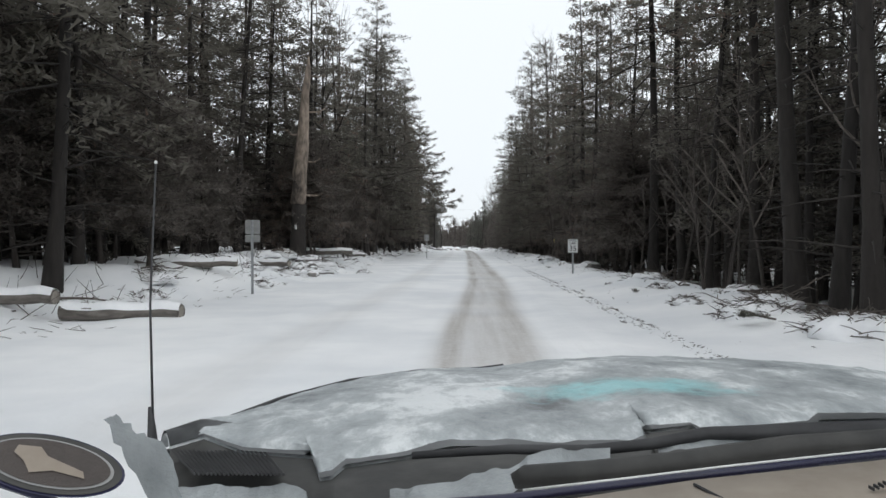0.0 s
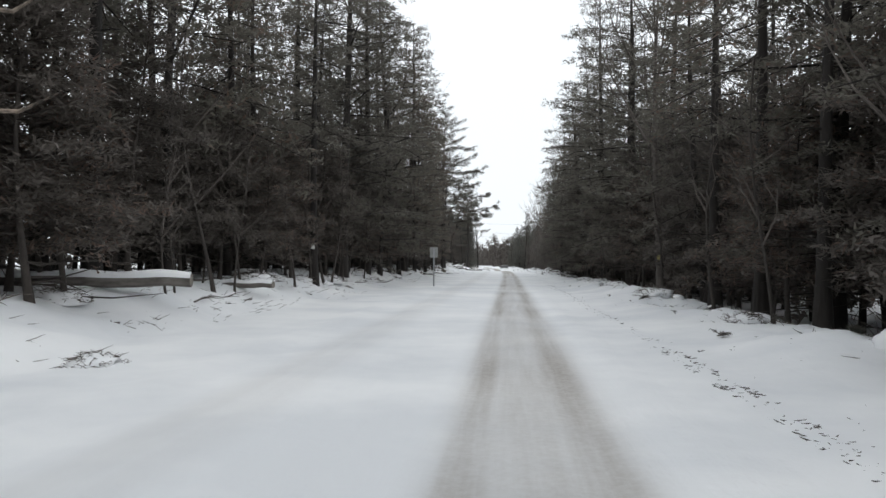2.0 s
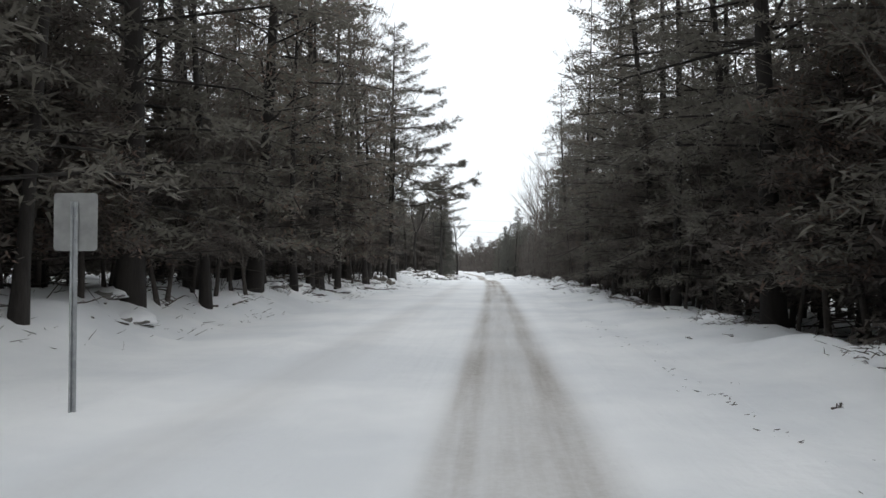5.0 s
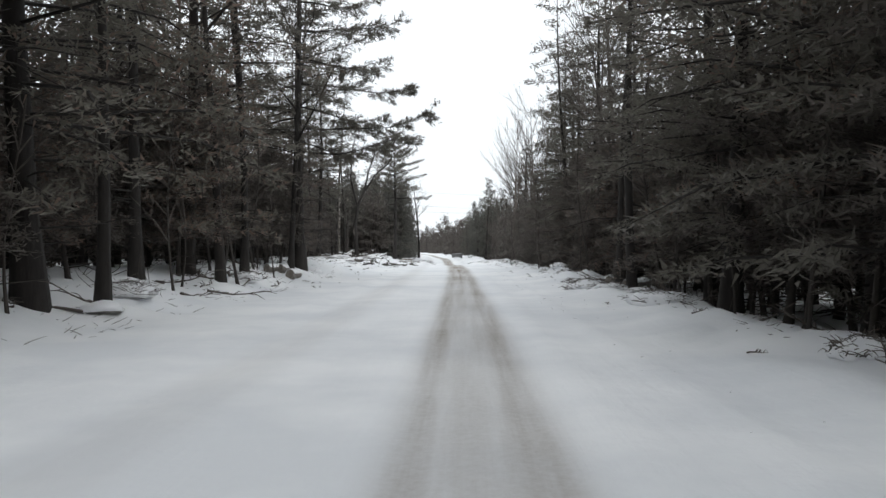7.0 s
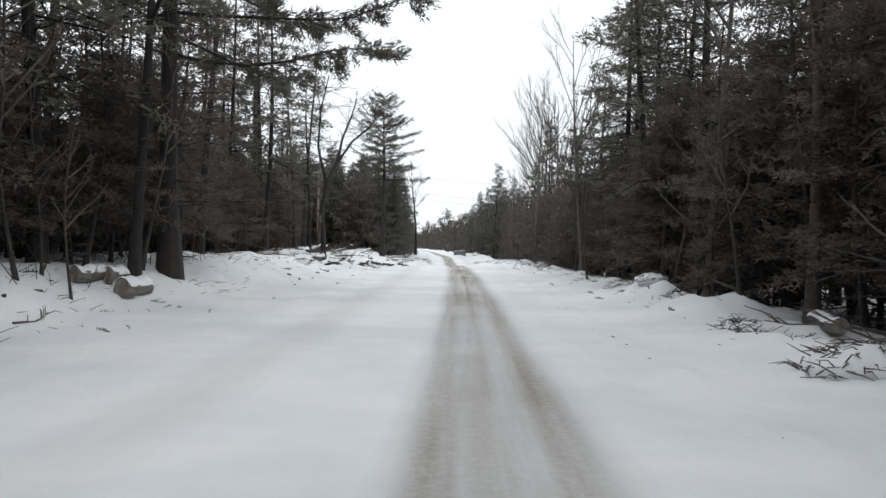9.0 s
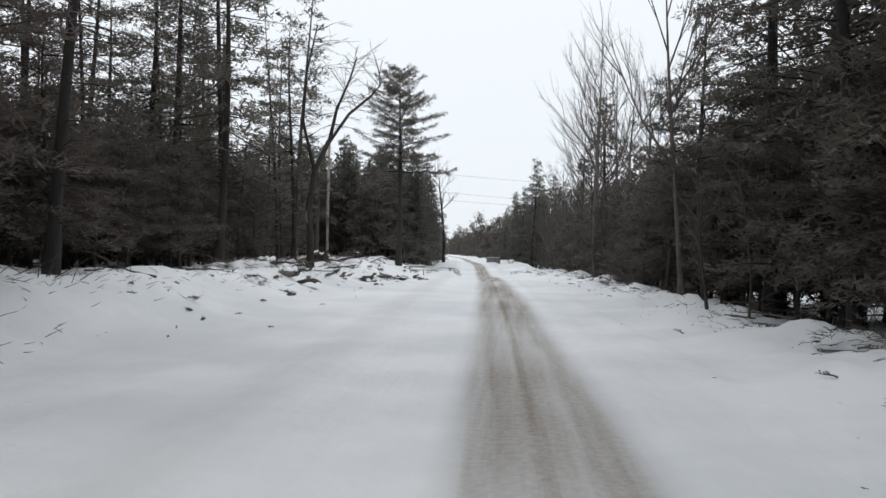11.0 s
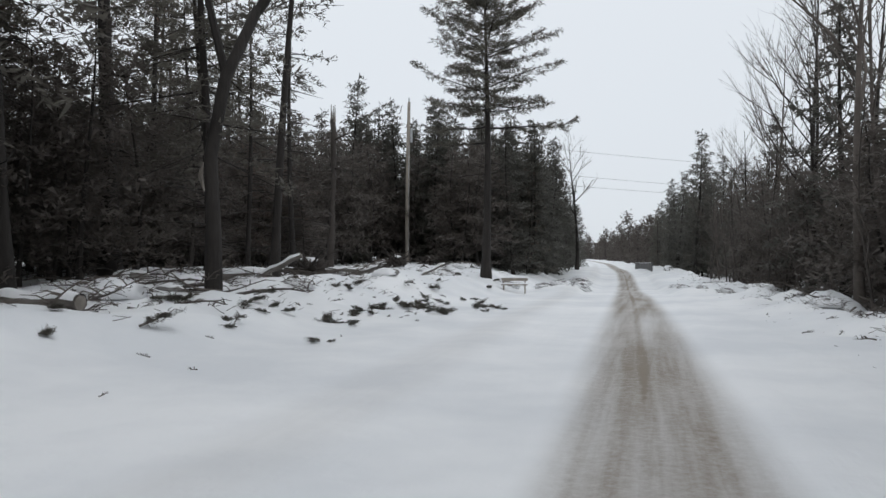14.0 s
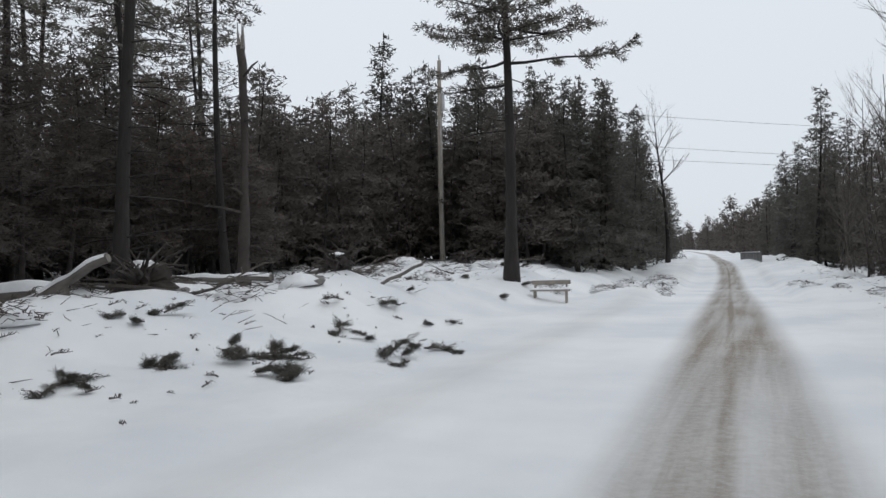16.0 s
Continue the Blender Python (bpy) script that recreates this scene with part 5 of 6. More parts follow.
def strip(rows):
    """A sheet over rows of points, all rows of one length."""
    n = len(rows[0])
    V = [p for row in rows for p in row]
    F = [(j * n + i, j * n + i + 1, (j + 1) * n + i + 1, (j + 1) * n + i) for j in range(len(rows) - 1) for i in range(n - 1)]
    return V, F


for x, y, L, w, rz in ((-9.35, 150.4, 1.4, 0.2, 8), (-7.35, 150.1, 1.4, 0.22, -38), (-8.6, 151.2, 0.9, 0.12, -8), (-10.4, 160.2, 1.2, 0.14, 30)):
    place(bark_slab(round(-x * 7), L, w), x, y, "dark curled slab of bark lying on the snow", "bark", rz=rz, z=ground_z(x, y) - 0.02, group="bark slabs")


def brush_heap(seed, r, h):
    """A heap of dead boughs, twig over twig, with snow caught in it."""
    rng = random.Random(seed)
    root = new("brush_heap")
    bm = bmesh.new()
    bmesh.ops.create_icosphere(bm, subdivisions=3, radius=1)
    for v in bm.verts:
        k = 1 + 0.3 * noise.noise(v.co * 2.2 + Vector((seed, 0, 0))) + 0.12 * noise.noise(v.co * 6)
        v.co = Vector((v.co.x * r * 0.9, v.co.y * r * 0.7, max(-0.2, v.co.z) * h * 0.62)) * k
    bm_part("snow_core", bm, SNOW, root, "snow caught in the heap", smooth=True)
    V, F = [], []
    for i in range(190):
        a, q = rng.uniform(0, 6.283), rng.random() ** 0.6
        p = Vector((math.cos(a) * q * r, math.sin(a) * q * r * 0.8, max(0.02, h * 0.62 * (1 - q * q) + rng.uniform(-0.08, 0.06))))
        b = rng.uniform(0, 6.283)
        d = Vector((math.cos(b), math.sin(b), rng.uniform(-0.3, 0.5))).normalized()
        L = rng.uniform(0.15, 0.5) * r
        e = p + d * L
        e.z = max(e.z, 0.0)
        tube(V, F, [p, p.lerp(e, 0.5) + Vector((0, 0, rng.uniform(-.02, .06))), e], [0.011, 0.008, 0.003], 3, cap=False)
    sticks = part("brushwood", V, F, TWIG, root, "tangled dead boughs")
    sticks["kind"] = "stuff"
    return root


HEAP = [brush_heap(3, 0.8, 0.5), brush_heap(8, 0.6, 0.4), brush_heap(14, 1.0, 0.55)]
for i, (x, y, s) in enumerate(((4.9, 14.2, 1.0), (4.6, 17.6, 0.8), (5.6, 11.6, 1.0), (5.9, 16.0, 1.1), (5.2, 22.5, 0.8), (5.9, 27.0, 1.0), (5.6, 34.0, 0.8), (5.8, 47.0, 0.9),
                              (5.6, 57.0, 0.9), (5.6, 68.0, 0.9), (5.5, 93.0, 0.8), (5.2, 108.0, 0.9), (4.9, 117.2, 1.1), (5.0, 121.8, 1.0), (5.3, 115.0, 0.7), (5.2, 138.0, 0.9),
                              (-7.4, 25.9, 0.8), (-7.6, 31.2, 0.9), (-8.2, 38.2, 1.0), (-8.6, 29.0, 0.9), (-8.7, 55.0, 1.0), (-8.6, 66.0, 1.0), (-8.4, 96.0, 0.8), (-8.6, 109.0, 0.9),
                              (-8.4, 119.5, 1.0), (-8.2, 146.5, 0.9), (-9.6, 150.6, 1.1), (-10.6, 157.6, 1.1), (-9.4, 163.5, 0.9), (-11.4, 161.5, 1.2), (-10.2, 169.5, 1.0), (-8.8, 176.5, 1.0),
                              (-7.4, 184.0, 0.9), (-12.5, 176.0, 1.2), (-13.5, 183.0, 1.2), (-10.5, 187.0, 1.1), (-16.0, 190.0, 1.3), (-20.0, 187.0, 1.2),
                              (5.4, 143.0, 0.7), (5.1, 147.0, 0.6), (5.6, 151.5, 0.8), (4.9, 154.6, 0.6), (5.3, 160.6, 0.7), (5.1, 169.8, 0.7), (4.9, 177.0, 0.7), (5.5, 130.5, 0.8), (5.2, 126.4, 0.6), (5.6, 134.6, 0.7), (-3.7, 187.2, 0.7), (-4.1, 190.5, 0.8), (-4.4, 194.5, 0.8), (-4.8, 186.4, 0.9), (-5.6, 185.4, 0.9), (-5.0, 199.0, 0.9), (1.7, 188.5, 0.5), (2.4, 185.4, 0.6), (1.5, 194.0, 0.5), (3.3, 183.6, 0.7), (4.6, 158.0, 0.8), (4.9, 163.5, 0.9), (4.4, 167.0, 0.7), (4.9, 173.0, 0.9), (4.6, 181.0, 0.9), (4.4, 192.0, 0.9), (-9.9, 153.4, 0.9), (-10.9, 151.0, 1.0), (-11.2, 164.0, 0.9),
                              (-8.1, 34.7, 1.3), (-7.5, 36.9, 1.1), (-5.6, 38.9, 0.6), (-9.2, 36.5, 1.4), (7.6, 76.0, 1.5), (8.8, 75.2, 1.3), (-8.6, 19.6, 0.8), (-9.4, 21.8, 0.9), (6.6, 19.6, 0.9), (6.2, 13.4, 0.8), (-9.3, 44.0, 0.8), (-8.9, 61.5, 0.9), (-8.9, 75.0, 0.9), (5.9, 77.0, 0.9), (5.8, 85.0, 0.9), (5.6, 99.0, 0.9))):
    src = HEAP[i % 3]
    m = pose(x, y, ground_z(x, y) - 0.04, 0, 0, i * 77 % 360)
    ob = src if src not in used else copy_thing(src, m)
    used.add(src)
    ob.matrix_basis = m @ Matrix.Scale(s, 4)
    ob.name = "brush_heap"
    tagged(ob, "snowy heap of dead boughs at the wood's edge", "brush", "brush heaps")


# ---- the car that waits at the start of the way ----
CAR_X, EYE_Z = -0.41, 1.53
ICE = varied("hood_ice", (0.15, 0.165, 0.17), (0.40, 0.425, 0.435), 16, 0.35, strength=0.5, distance=0.02)
PLASTIC = varied("cowl_plastic", (0.022, 0.022, 0.021), (0.062, 0.06, 0.056), 20, 0.65, strength=0.3, distance=0.004)
RUBBER = varied("wiper_rubber", (0.018, 0.018, 0.02), (0.05, 0.05, 0.052), 25, 0.6, strength=0.2, distance=0.003)
PAINT = varied("grey_paint", (0.035, 0.037, 0.039), (0.085, 0.088, 0.09), 14, 0.4, strength=0.05)
BEIGE = varied("beige_dash", (0.24, 0.20, 0.16), (0.33, 0.285, 0.235), 30, 0.7, strength=0.25, distance=0.002)
STICKER_BROWN = varied("sticker_brown", (0.045, 0.036, 0.032), (0.075, 0.06, 0.052), 30, 0.6)
TINT = varied("dark_blue_edge", (0.008, 0.009, 0.028), (0.018, 0.018, 0.06), 10, 0.4)


def crust_material():
    """Half-melted snow crust: grey ice, white patches and a streak of turquoise washer fluid."""
    m, n, l, b = material("snow_crust", 0.5)
    tc = n.new("ShaderNodeTexCoord")
    flat = n.new("ShaderNodeMapping")
    flat.inputs["Scale"].default_value = (1.15, 0.6, 1.0)
    l.new(tc.outputs["Object"], flat.inputs[0])
    a = noise_tex(n, l, 4.6, 9, flat.outputs[0], 0.72)
    c = noise_tex(n, l, 17.0, 6, tc.outputs["Object"])
    base = ramp(n, l, a.outputs[0], [(0.33, (0.10, 0.105, 0.11)), (0.41, (0.24, 0.26, 0.27)), (0.52, (0.38, 0.405, 0.415)), (0.60, (0.66, 0.68, 0.685))])
    mp = n.new("ShaderNodeMapping")
    mp.inputs["Location"].default_value = (-0.27, -1.30, 0)
    mp.inputs["Scale"].default_value = (1.0, 1.0, 0)
    l.new(tc.outputs["Object"], mp.inputs[0])
    sq = n.new("ShaderNodeMapping")
    sq.inputs["Scale"].default_value = (2.6, 4.4, 0)
    sq.inputs["Rotation"].default_value = (0, 0, radians(6))
    l.new(mp.outputs[0], sq.inputs[0])
    ln = n.new("ShaderNodeVectorMath")
    ln.operation = "LENGTH"
    l.new(sq.outputs[0], ln.inputs[0])
    wob = n.new("ShaderNodeMath")
    wob.operation = "MULTIPLY_ADD"
    l.new(c.outputs[0], wob.inputs[0])
    wob.inputs[1].default_value = 0.9
    l.new(ln.outputs["Value"], wob.inputs[2])
    fac = ramp(n, l, wob.outputs[0], [(0.65, (0.85,) * 3), (1.3, (0.0,) * 3)])
    mix = n.new("ShaderNodeMixRGB")
    l.new(fac.outputs[0], mix.inputs[0])
    l.new(base.outputs[0], mix.inputs[1])
    mix.inputs[2].default_value = (0.30, 0.58, 0.60, 1)
    l.new(mix.outputs[0], b.inputs["Base Color"])
    bump(n, l, c.outputs[0], b, 0.6, 0.015)
    return m


def at_eye(a, h, d):
    """A point d ahead of the driver's eye, a of it to the right and h of it down."""
    return Vector((a * d, d, EYE_Z - h * d))


def curve_points(knots, count):
    line = [at_eye(*k) for k in knots]
    return [on_line(line, i / (count - 1)) for i in range(count)]


def car():
    root = new("car")
    N = 81
    rear = curve_points(((-0.391, 0.268, 1.000), (-0.346, 0.254, 0.960), (-0.294, 0.273, 0.920), (-0.200, 0.279, 0.880), (-0.192, 0.308, 0.800), (-0.176, 0.305, 0.800), (-0.158, 0.290, 0.840), (-0.078, 0.278, 0.860), (-0.018, 0.265, 0.880), (0.059, 0.265, 0.890), (0.136, 0.269, 0.900), (0.223, 0.265, 0.920), (0.245, 0.255, 0.940), (0.231, 0.243, 0.970), (0.292, 0.236, 0.990), (0.303, 0.243, 0.970), (0.447, 0.238, 1.020), (0.455, 0.228, 1.050), (0.533, 0.226, 1.080), (0.675, 0.229, 1.120), (0.984, 0.266, 1.200)), N)
    front = curve_points(((-0.405, 0.2700, 1.02), (-0.312, 0.236, 1.25), (-0.238, 0.207, 1.5), (-0.15, 0.183, 1.8), (-0.055, 0.169, 2.1), (0.02, 0.166, 2.18),
                          (0.10, 0.155, 2.22), (0.2, 0.151, 2.25), (0.35, 0.153, 2.25), (0.50, 0.165, 2.2), (0.66, 0.20, 2.0)), N)
    rows = []
    for j in range(15):
        s = j / 14
        rows.append([r.lerp(f, s) + Vector((0, 0, 0.022 * math.sin(math.pi * s))) for r, f in zip(rear, front)])
    low = [p + Vector((0.02 * (i - N / 2) / N, 0.05, -0.22)) for i, p in enumerate(front)]
    foot = [Vector((p.x, p.y - 0.02, 0.36)) for p in low]
    V, F = strip(rows)
    part("hood", V, F, PAINT, root, smooth=True)
    V, F = strip([[p + Vector((0, 0.004, -0.006)) for p in front], low, foot])
    part("front_body", V, F, PAINT, root, "grey painted front end", smooth=True)
    V, F = [], []
    tube(V, F, [p + Vector((-0.004, 0.004, 0.004)) for p in front[4:44]], [0.0055] * 40, 6)
    part("hood_edge", V, F, RUBBER, root, "dark wet rim of the hood", smooth=True)
    # crust of snow on the hood, ragged where it has melted back from the cowl
    crust = []
    for j in range(41):
        s = 0.004 + 0.985 * j / 40
        row = []
        for i in range(N):
            k = rear[i].lerp(front[i], s)
            g = noise.noise(Vector((k.x * 5, k.y * 5, 1))) * 0.6 + noise.noise(Vector((k.x * 15, k.y * 15, 4))) * 0.4
            edge = smooth(0.0, 0.05, s + 0.03 * g)
            g += 0.5 * noise.noise(Vector((k.x * 34, k.y * 34, 9)))
            row.append(k + Vector((0, 0, 0.022 * math.sin(math.pi * s) - 0.008 + (0.013 + 0.008 * (g + 0.3)) * edge * min(1.0, 0.25 + i / 14))))
        crust.append(row)
    V, F = strip(crust)
    part("snow_crust", V, F, crust_material(), root, "half-melted snow with a turquoise streak of washer fluid", smooth=True)
    # cowl between hood and glass
    lower = curve_points(((-0.392, 0.337, 0.780), (-0.347, 0.342, 0.760), (-0.294, 0.344, 0.740), (-0.227, 0.344, 0.720), (-0.197, 0.343, 0.710), (-0.176, 0.343, 0.700), (-0.158, 0.343, 0.700), (-0.078, 0.340, 0.700), (-0.018, 0.337, 0.700), (0.059, 0.331, 0.700), (0.136, 0.322, 0.700), (0.202, 0.312, 0.710), (0.245, 0.306, 0.710), (0.267, 0.304, 0.710), (0.292, 0.302, 0.720), (0.318, 0.299, 0.720), (0.448, 0.281, 0.740), (0.476, 0.277, 0.750), (0.533, 0.269, 0.760), (0.676, 0.261, 0.800), (0.984, 0.288, 0.850)), N)
    V, F = strip([[p + Vector((0, 0, -0.02)) for p in lower], [p.lerp(q, 0.5) + Vector((0, 0, -0.004)) for p, q in zip(lower, rear)], [p + Vector((0, 0, -0.004)) for p in rear]])
    cowl = part("cowl", V, F, PLASTIC, root, smooth=True)
    for i in range(22):
        top, foot_at = at_eye(-0.3878 + 0.0058 * i, 0.2798, 0.925), at_eye(-0.3578 + 0.0056 * i, 0.3170, 0.79)
        V, F = [], []
        tube(V, F, [top + Vector((0, 0, 0.006)), foot_at + Vector((0, 0, 0.010))], [0.0016, 0.0018], 4)
        part("vent_slat", V, F, RUBBER, cowl)
    V, F = strip([curve_points(((-0.388, 0.326, 0.800), (-0.331, 0.318, 0.780), (-0.241, 0.324, 0.760), (-0.206, 0.337, 0.720)), 40), curve_points(((-0.390, 0.335, 0.760), (-0.331, 0.331, 0.750), (-0.241, 0.333, 0.735), (-0.210, 0.333, 0.725)), 40), curve_points(((-0.392, 0.350, 0.720), (-0.332, 0.350, 0.720), (-0.242, 0.349, 0.710), (-0.208, 0.341, 0.710)), 40)])
    V = [v + Vector((0, 0, 0.005 * noise.noise(v * 22) + 0.004 * noise.noise(v * 70) + (0.009 if 40 <= i < 80 else -0.004))) for i, v in enumerate(V)]
    part("slush", V, F, ICE, cowl, "grey slush below the vent", smooth=True)
    V, F = strip([curve_points(((-0.100, 0.334, 0.740), (-0.018, 0.308, 0.740), (0.059, 0.289, 0.750), (0.081, 0.281, 0.760), (0.187, 0.276, 0.760)), 40), curve_points(((-0.100, 0.336, 0.715), (-0.018, 0.322, 0.710), (0.059, 0.304, 0.715), (0.081, 0.287, 0.730), (0.187, 0.275, 0.740)), 40), curve_points(((-0.100, 0.344, 0.690), (-0.018, 0.341, 0.680), (0.059, 0.326, 0.680), (0.081, 0.298, 0.700), (0.187, 0.280, 0.720)), 40)])
    V = [v + Vector((0, 0, 0.005 * noise.noise(v * 22) + 0.004 * noise.noise(v * 70) + (0.009 if 40 <= i < 80 else -0.004))) for i, v in enumerate(V)]
    part("slush", V, F, ICE, cowl, "wet snow beside the wiper", smooth=True)
    V, F = strip([curve_points(((0.249, 0.268, 0.800), (0.311, 0.250, 0.830), (0.376, 0.251, 0.840)), 40), curve_points(((0.249, 0.266, 0.790), (0.311, 0.255, 0.805), (0.372, 0.250, 0.820)), 40), curve_points(((0.249, 0.270, 0.780), (0.311, 0.265, 0.780), (0.368, 0.256, 0.800)), 40)])
    V = [v + Vector((0, 0, 0.005 * noise.noise(v * 22) + 0.004 * noise.noise(v * 70) + (0.009 if 40 <= i < 80 else -0.004))) for i, v in enumerate(V)]
    part("slush", V, F, ICE, cowl, "snow behind the wiper arm", smooth=True)
    # wipers
    V, F = [], []
    tube(V, F, [at_eye(*p) for p in ((-0.070, 0.278, 0.800), (0.055, 0.269, 0.780), (0.158, 0.270, 0.770), (0.238, 0.261, 0.780), (0.311, 0.247, 0.800), (0.447, 0.244, 0.820), (0.590, 0.240, 0.840))], [0.004, 0.005, 0.006, 0.006, 0.007, 0.010, 0.012], 8)
    arm = part("wiper_arm", V, F, RUBBER, root, "black wiper arm", smooth=True)
    V, F = [], []
    tube(V, F, [at_eye(*p) for p in ((0.061, 0.311, 0.620), (0.077, 0.305, 0.620), (0.165, 0.300, 0.620), (0.274, 0.287, 0.630), (0.419, 0.265, 0.640), (0.539, 0.256, 0.650), (0.704, 0.232, 0.670))], [0.006, 0.0095, 0.0105, 0.0105, 0.0105, 0.0105, 0.0105], 10)
    part("wiper_blade", V, F, PLASTIC, arm, "dirty dark grey wiper blade", smooth=True)
    V, F = [], []
    tube(V, F, [at_eye(*p) for p in ((-0.666, 0.304, 0.600), (-0.589, 0.328, 0.580), (-0.521, 0.351, 0.570), (-0.167, 0.352, 0.560), (0.055, 0.333, 0.560), (0.311, 0.300, 0.570), (0.590, 0.267, 0.590))], [0.0034] * 7, 7)
    part("glass_seal", V, F, TINT, root, "dark blue-black rubber edge of the windscreen", smooth=True)
    # glint along the foot of the glass, modelled as a thin white tube
    V, F = [], []
    tube(V, F, [at_eye(*p) for p in ((0.074, 0.322, 0.585), (0.202, 0.307, 0.585), (0.347, 0.288, 0.590), (0.590, 0.260, 0.600))], [0.0010, 0.0014, 0.0012, 0.0012], 5)
    part("glint_line", V, F, SIGN_WHITE, root, "thin pale tube modelled as the glint along the glass edge", smooth=True)
    # dashboard below the glass
    near = curve_points(((-0.4, 0.50, 0.40), (0.0, 0.50, 0.38), (0.3, 0.46, 0.38), (0.9, 0.44, 0.40)), N)
    far = curve_points(((-0.392, 0.365, 0.560), (-0.018, 0.348, 0.540), (0.129, 0.334, 0.545), (0.296, 0.307, 0.550), (0.539, 0.279, 0.560), (0.774, 0.253, 0.580)), N)
    V, F = strip([[p + Vector((0, -0.06, -0.12)) for p in near], near, [p.lerp(q, 0.5) + Vector((0, 0, 0.004)) for p, q in zip(near, far)], far, [p + Vector((0, 0.02, -0.05)) for p in far]])
    dash = part("dashboard", V, F, BEIGE, root, "beige grained dashboard top", smooth=True)
    V, F = [], []
    tube(V, F, [at_eye(*p) for p in ((0.295, 0.313, 0.535), (0.311, 0.321, 0.520), (0.340, 0.336, 0.500))], [0.0012] * 3, 5)
    part("seam", V, F, RUBBER, dash)
    for i in range(9):
        a = at_eye(0.521 + 0.006 * i, 0.312 - 0.002 * i, 0.5)
        bm_part("vent_slot", box_bm(0.001, 0.006, 0.002, a + Vector((0, 0, -0.002))), RUBBER, dash)
    # antenna on the fender
    V, F = [], []
    foot_pt, tip = at_eye(-0.413, 0.266, 1.0), at_eye(-0.408, -0.105, 1.0)
    tube(V, F, [foot_pt, foot_pt.lerp(tip, 0.5) + Vector((-0.006, 0, 0)), tip], [0.0019, 0.0015, 0.0012], 6)
    mast = part("antenna", V, F, RUBBER, root, "thin black whip antenna", smooth=True)
    V, F = [], []
    tube(V, F, [foot_pt + Vector((0, 0, -0.02)), foot_pt + Vector((-0.002, 0, 0.02)), foot_pt + Vector((-0.004, 0, 0.05))], [0.009, 0.006, 0.003], 8)
    part("antenna_base", V, F, RUBBER, mast, smooth=True)
    V, F = [], []
    tube(V, F, [tip, tip + Vector((0, 0, 0.004))], [0.002, 0.002], 6)
    part("antenna_tip", V, F, SIGN_WHITE, mast)
    # sticker and frozen slush on the windscreen
    mid = at_eye(-0.552, 0.293, 0.56)
    ux, uy = Vector((0.965, 0.10, -0.24)).normalized(), Vector((0.02, 0.8, 0.55)).normalized()

    def disc(a, c, lift, n=40):
        nrm = ux.cross(uy).normalized()
        return [mid + ux * (a * math.cos(6.2832 * k / n)) + uy * (c * math.sin(6.2832 * k / n)) + nrm * lift for k in range(n)]

    sticker = part("window_sticker", disc(0.055, 0.026, 0.0), [tuple(range(40))], TINT, root, "dark oval sticker with pale emblem")
    part("ring", disc(0.053, 0.0245, 0.0010), [tuple(range(40))], PLASTIC, sticker, "grey ring")
    part("pale_ring", disc(0.047, 0.0205, 0.0016), [tuple(range(40))], SIGN_BACK, sticker)
    part("field", disc(0.0445, 0.0190, 0.0022), [tuple(range(40))], STICKER_BROWN, sticker, "dark brown field")
    nrm = ux.cross(uy).normalized() * 0.003
    shape = [(-0.034, 0.016), (-0.014, 0.020), (-0.004, 0.008), (0.032, -0.004), (0.036, -0.014), (0.006, -0.012), (-0.012, -0.022), (-0.022, -0.006), (-0.034, 0.004)]
    part("emblem", [mid + ux * (0.8 * x) + uy * (0.55 * y) + nrm for x, y in shape], [tuple(range(9))], BEIGE, sticker, "pale plain emblem shape")
    outline = [(-0.48, 0.233), (-0.463, 0.226), (-0.434, 0.25), (-0.40, 0.262), (-0.385, 0.295), (-0.375, 0.345), (-0.415, 0.345), (-0.452, 0.28)]
    ragged = []
    for i, (a, h) in enumerate(outline):
        b, g = outline[(i + 1) % len(outline)]
        for q in range(5):
            wob = 0.006 * noise.noise(Vector((i * 1.7 + q * 0.9, 4.0, 2.0)))
            ragged.append((a + (b - a) * q / 5 + wob, h + (g - h) * q / 5 - wob))
    outline = ragged
    V = [at_eye(a, h, 0.66) for a, h in outline] + [at_eye(a, h, 0.67) for a, h in outline]
    k = len(outline)
    F = [tuple(range(k)), tuple(reversed(range(k, 2 * k)))] + [(i, i + k, (i + 1) % k + k, (i + 1) % k) for i in range(k)]
    part("ice_patch", V, F, ICE, root, "grey frozen slush on the glass")
    # pillar beside the driver
    V, F = [], []
    tube(V, F, [Vector((-0.66, 0.10, 1.60)), Vector((-0.60, 0.30, 1.475)), Vector((-0.52, 0.45, 1.375)), Vector((-0.42, 0.56, 1.30))], [0.05, 0.05, 0.045, 0.03], 10)
    pillar = part("pillar", V, F, PLASTIC, root, "dark grey windscreen pillar", smooth=True)
    V, F = [], []
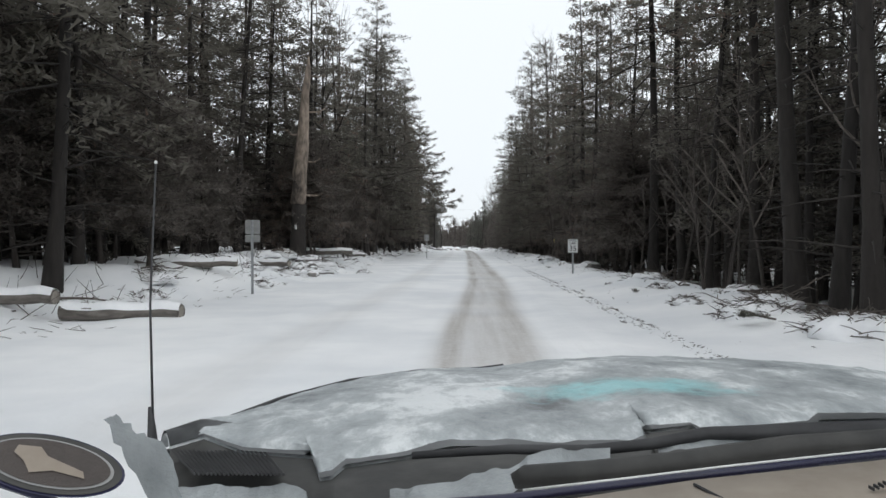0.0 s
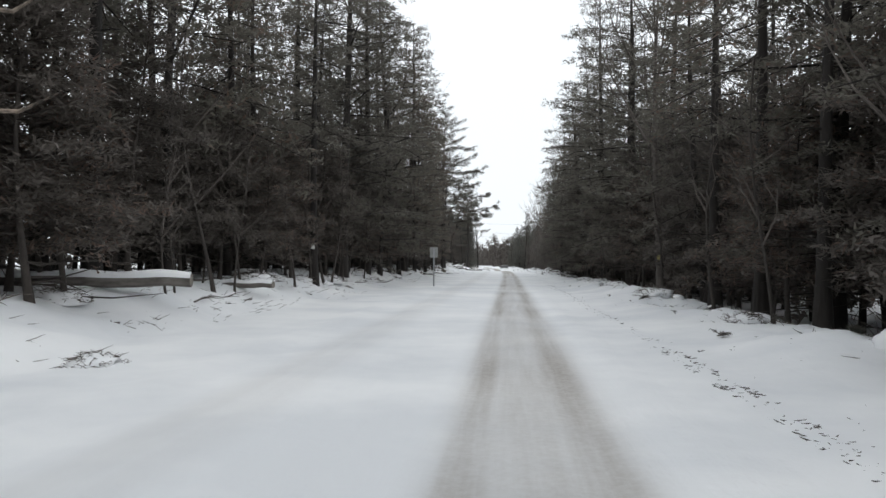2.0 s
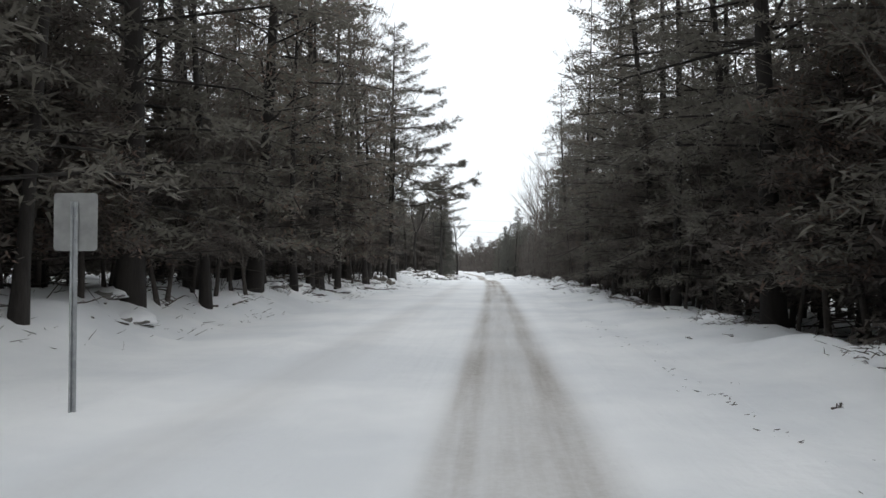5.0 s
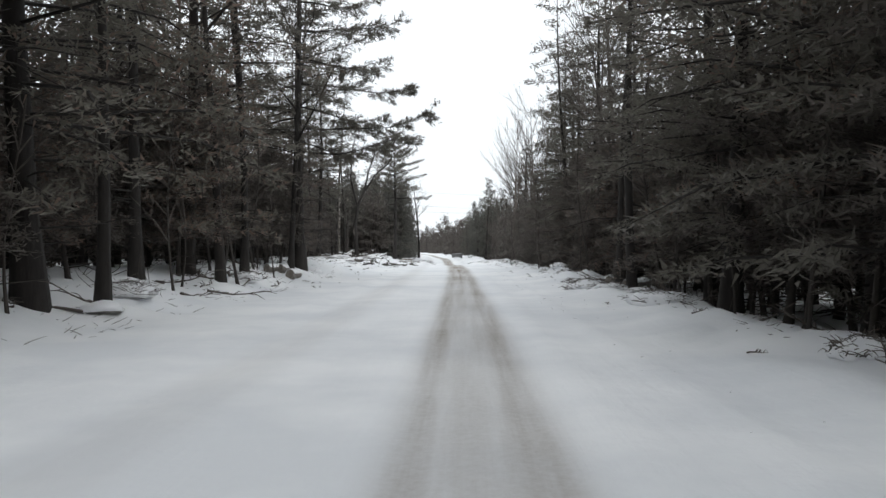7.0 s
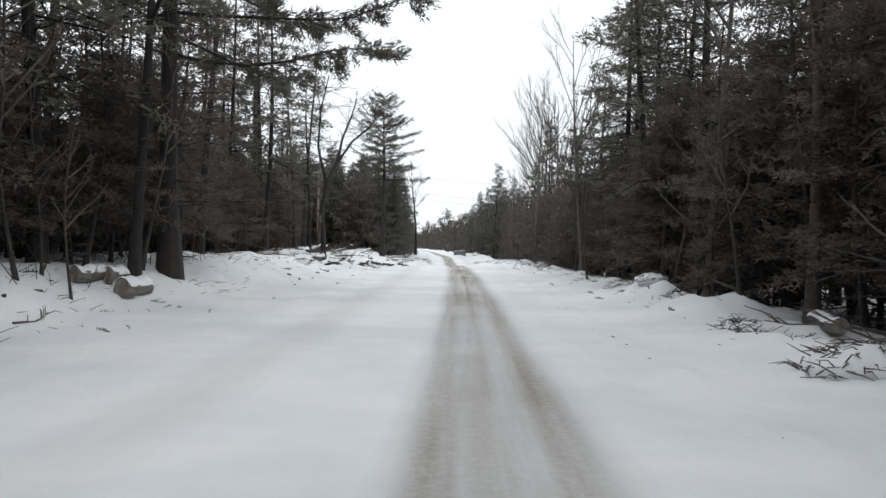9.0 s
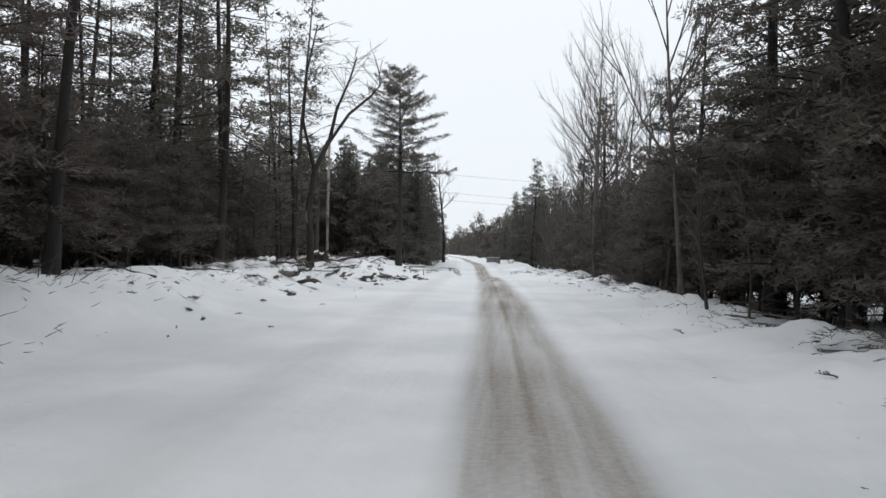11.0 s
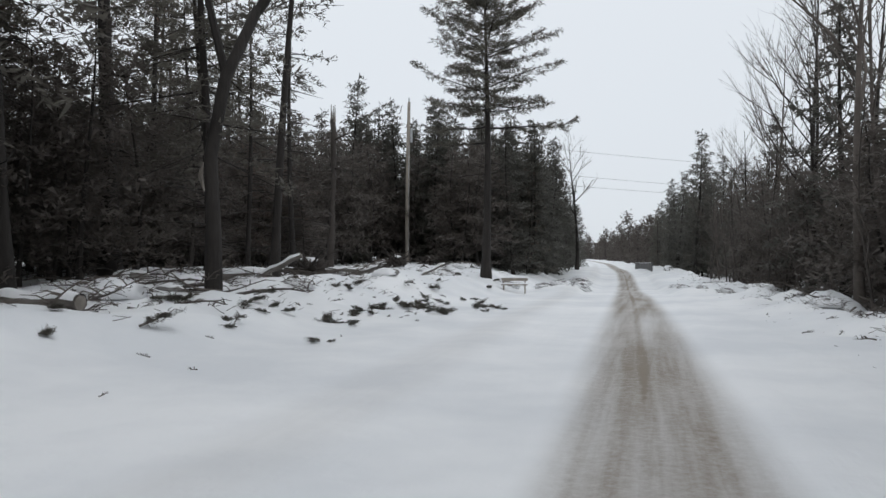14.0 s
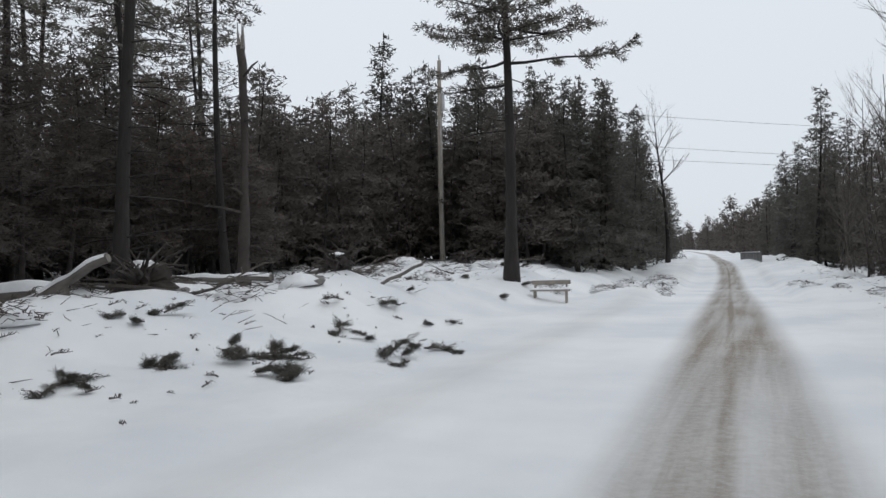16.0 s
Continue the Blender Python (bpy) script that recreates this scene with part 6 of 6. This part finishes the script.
    tube(V, F, [Vector((-0.64, 0.16, 1.62)), Vector((-0.575, 0.35, 1.505)), Vector((-0.50, 0.49, 1.40)), Vector((-0.40, 0.585, 1.325))], [0.008] * 4, 6)
    part("pillar_trim", V, F, TINT, pillar, "dark blue edge trim", smooth=True)
    # front wheels
    for x in (-0.28, 1.0):
        V, F = [], []
        tube(V, F, [(x - 0.1, 1.45, 0.33), (x - 0.08, 1.45, 0.33), (x + 0.08, 1.45, 0.33), (x + 0.1, 1.45, 0.33)], [0.28, 0.33, 0.33, 0.28], 24)
        wheel = part("wheel", V, F, RUBBER, root, "black snow tyre", smooth=True)
        V, F = [], []
        tube(V, F, [(x - 0.105, 1.45, 0.33), (x + 0.105, 1.45, 0.33)], [0.19, 0.19], 16)
        part("rim", V, F, STEEL, wheel)
    root.matrix_basis = pose(CAR_X, 0, 0)
    return tagged(root, "grey car with snow-crusted hood, black wipers and whip antenna", "car")


car()


def leaf_scrap(a, h, d, turn):
    """A shred of dead leaf lying on the crust."""
    V = [(-0.016, 0, 0.0), (-0.006, 0.005, 0.003), (0.008, 0.004, 0.004), (0.018, 0, 0.001), (0.007, -0.004, 0.002), (-0.007, -0.004, 0.001),
         (-0.016, 0, -0.002), (-0.006, 0.005, 0.0), (0.008, 0.004, 0.001), (0.018, 0, -0.002), (0.007, -0.004, -0.001), (-0.007, -0.004, -0.002)]
    F = [tuple(range(6)), tuple(reversed(range(6, 12)))] + [(i, (i + 1) % 6, (i + 1) % 6 + 6, i + 6) for i in range(6)]
    ob = part("leaf_scrap", V, F, TWIG)
    ob.matrix_basis = Matrix.Translation((CAR_X, 0, 0)) @ pose(*at_eye(a, h, d), 12, 0, turn)
    tagged(ob, "shred of dead leaf on the icy hood", "leaf", "leaf shreds")


for spot in ((*(0.176, 0.209, 1.350), 0), (*(0.278, 0.209, 1.320), 47), (*(0.408, 0.197, 1.400), 94), (*(0.469, 0.197, 1.400), 141), (*(0.063, 0.241, 1.100), 8), (*(0.129, 0.234, 1.120), 55), (*(0.209, 0.211, 1.300), 102), (*(0.368, 0.201, 1.360), 149), (*(0.300, 0.227, 1.150), 16)):
    leaf_scrap(*spot)
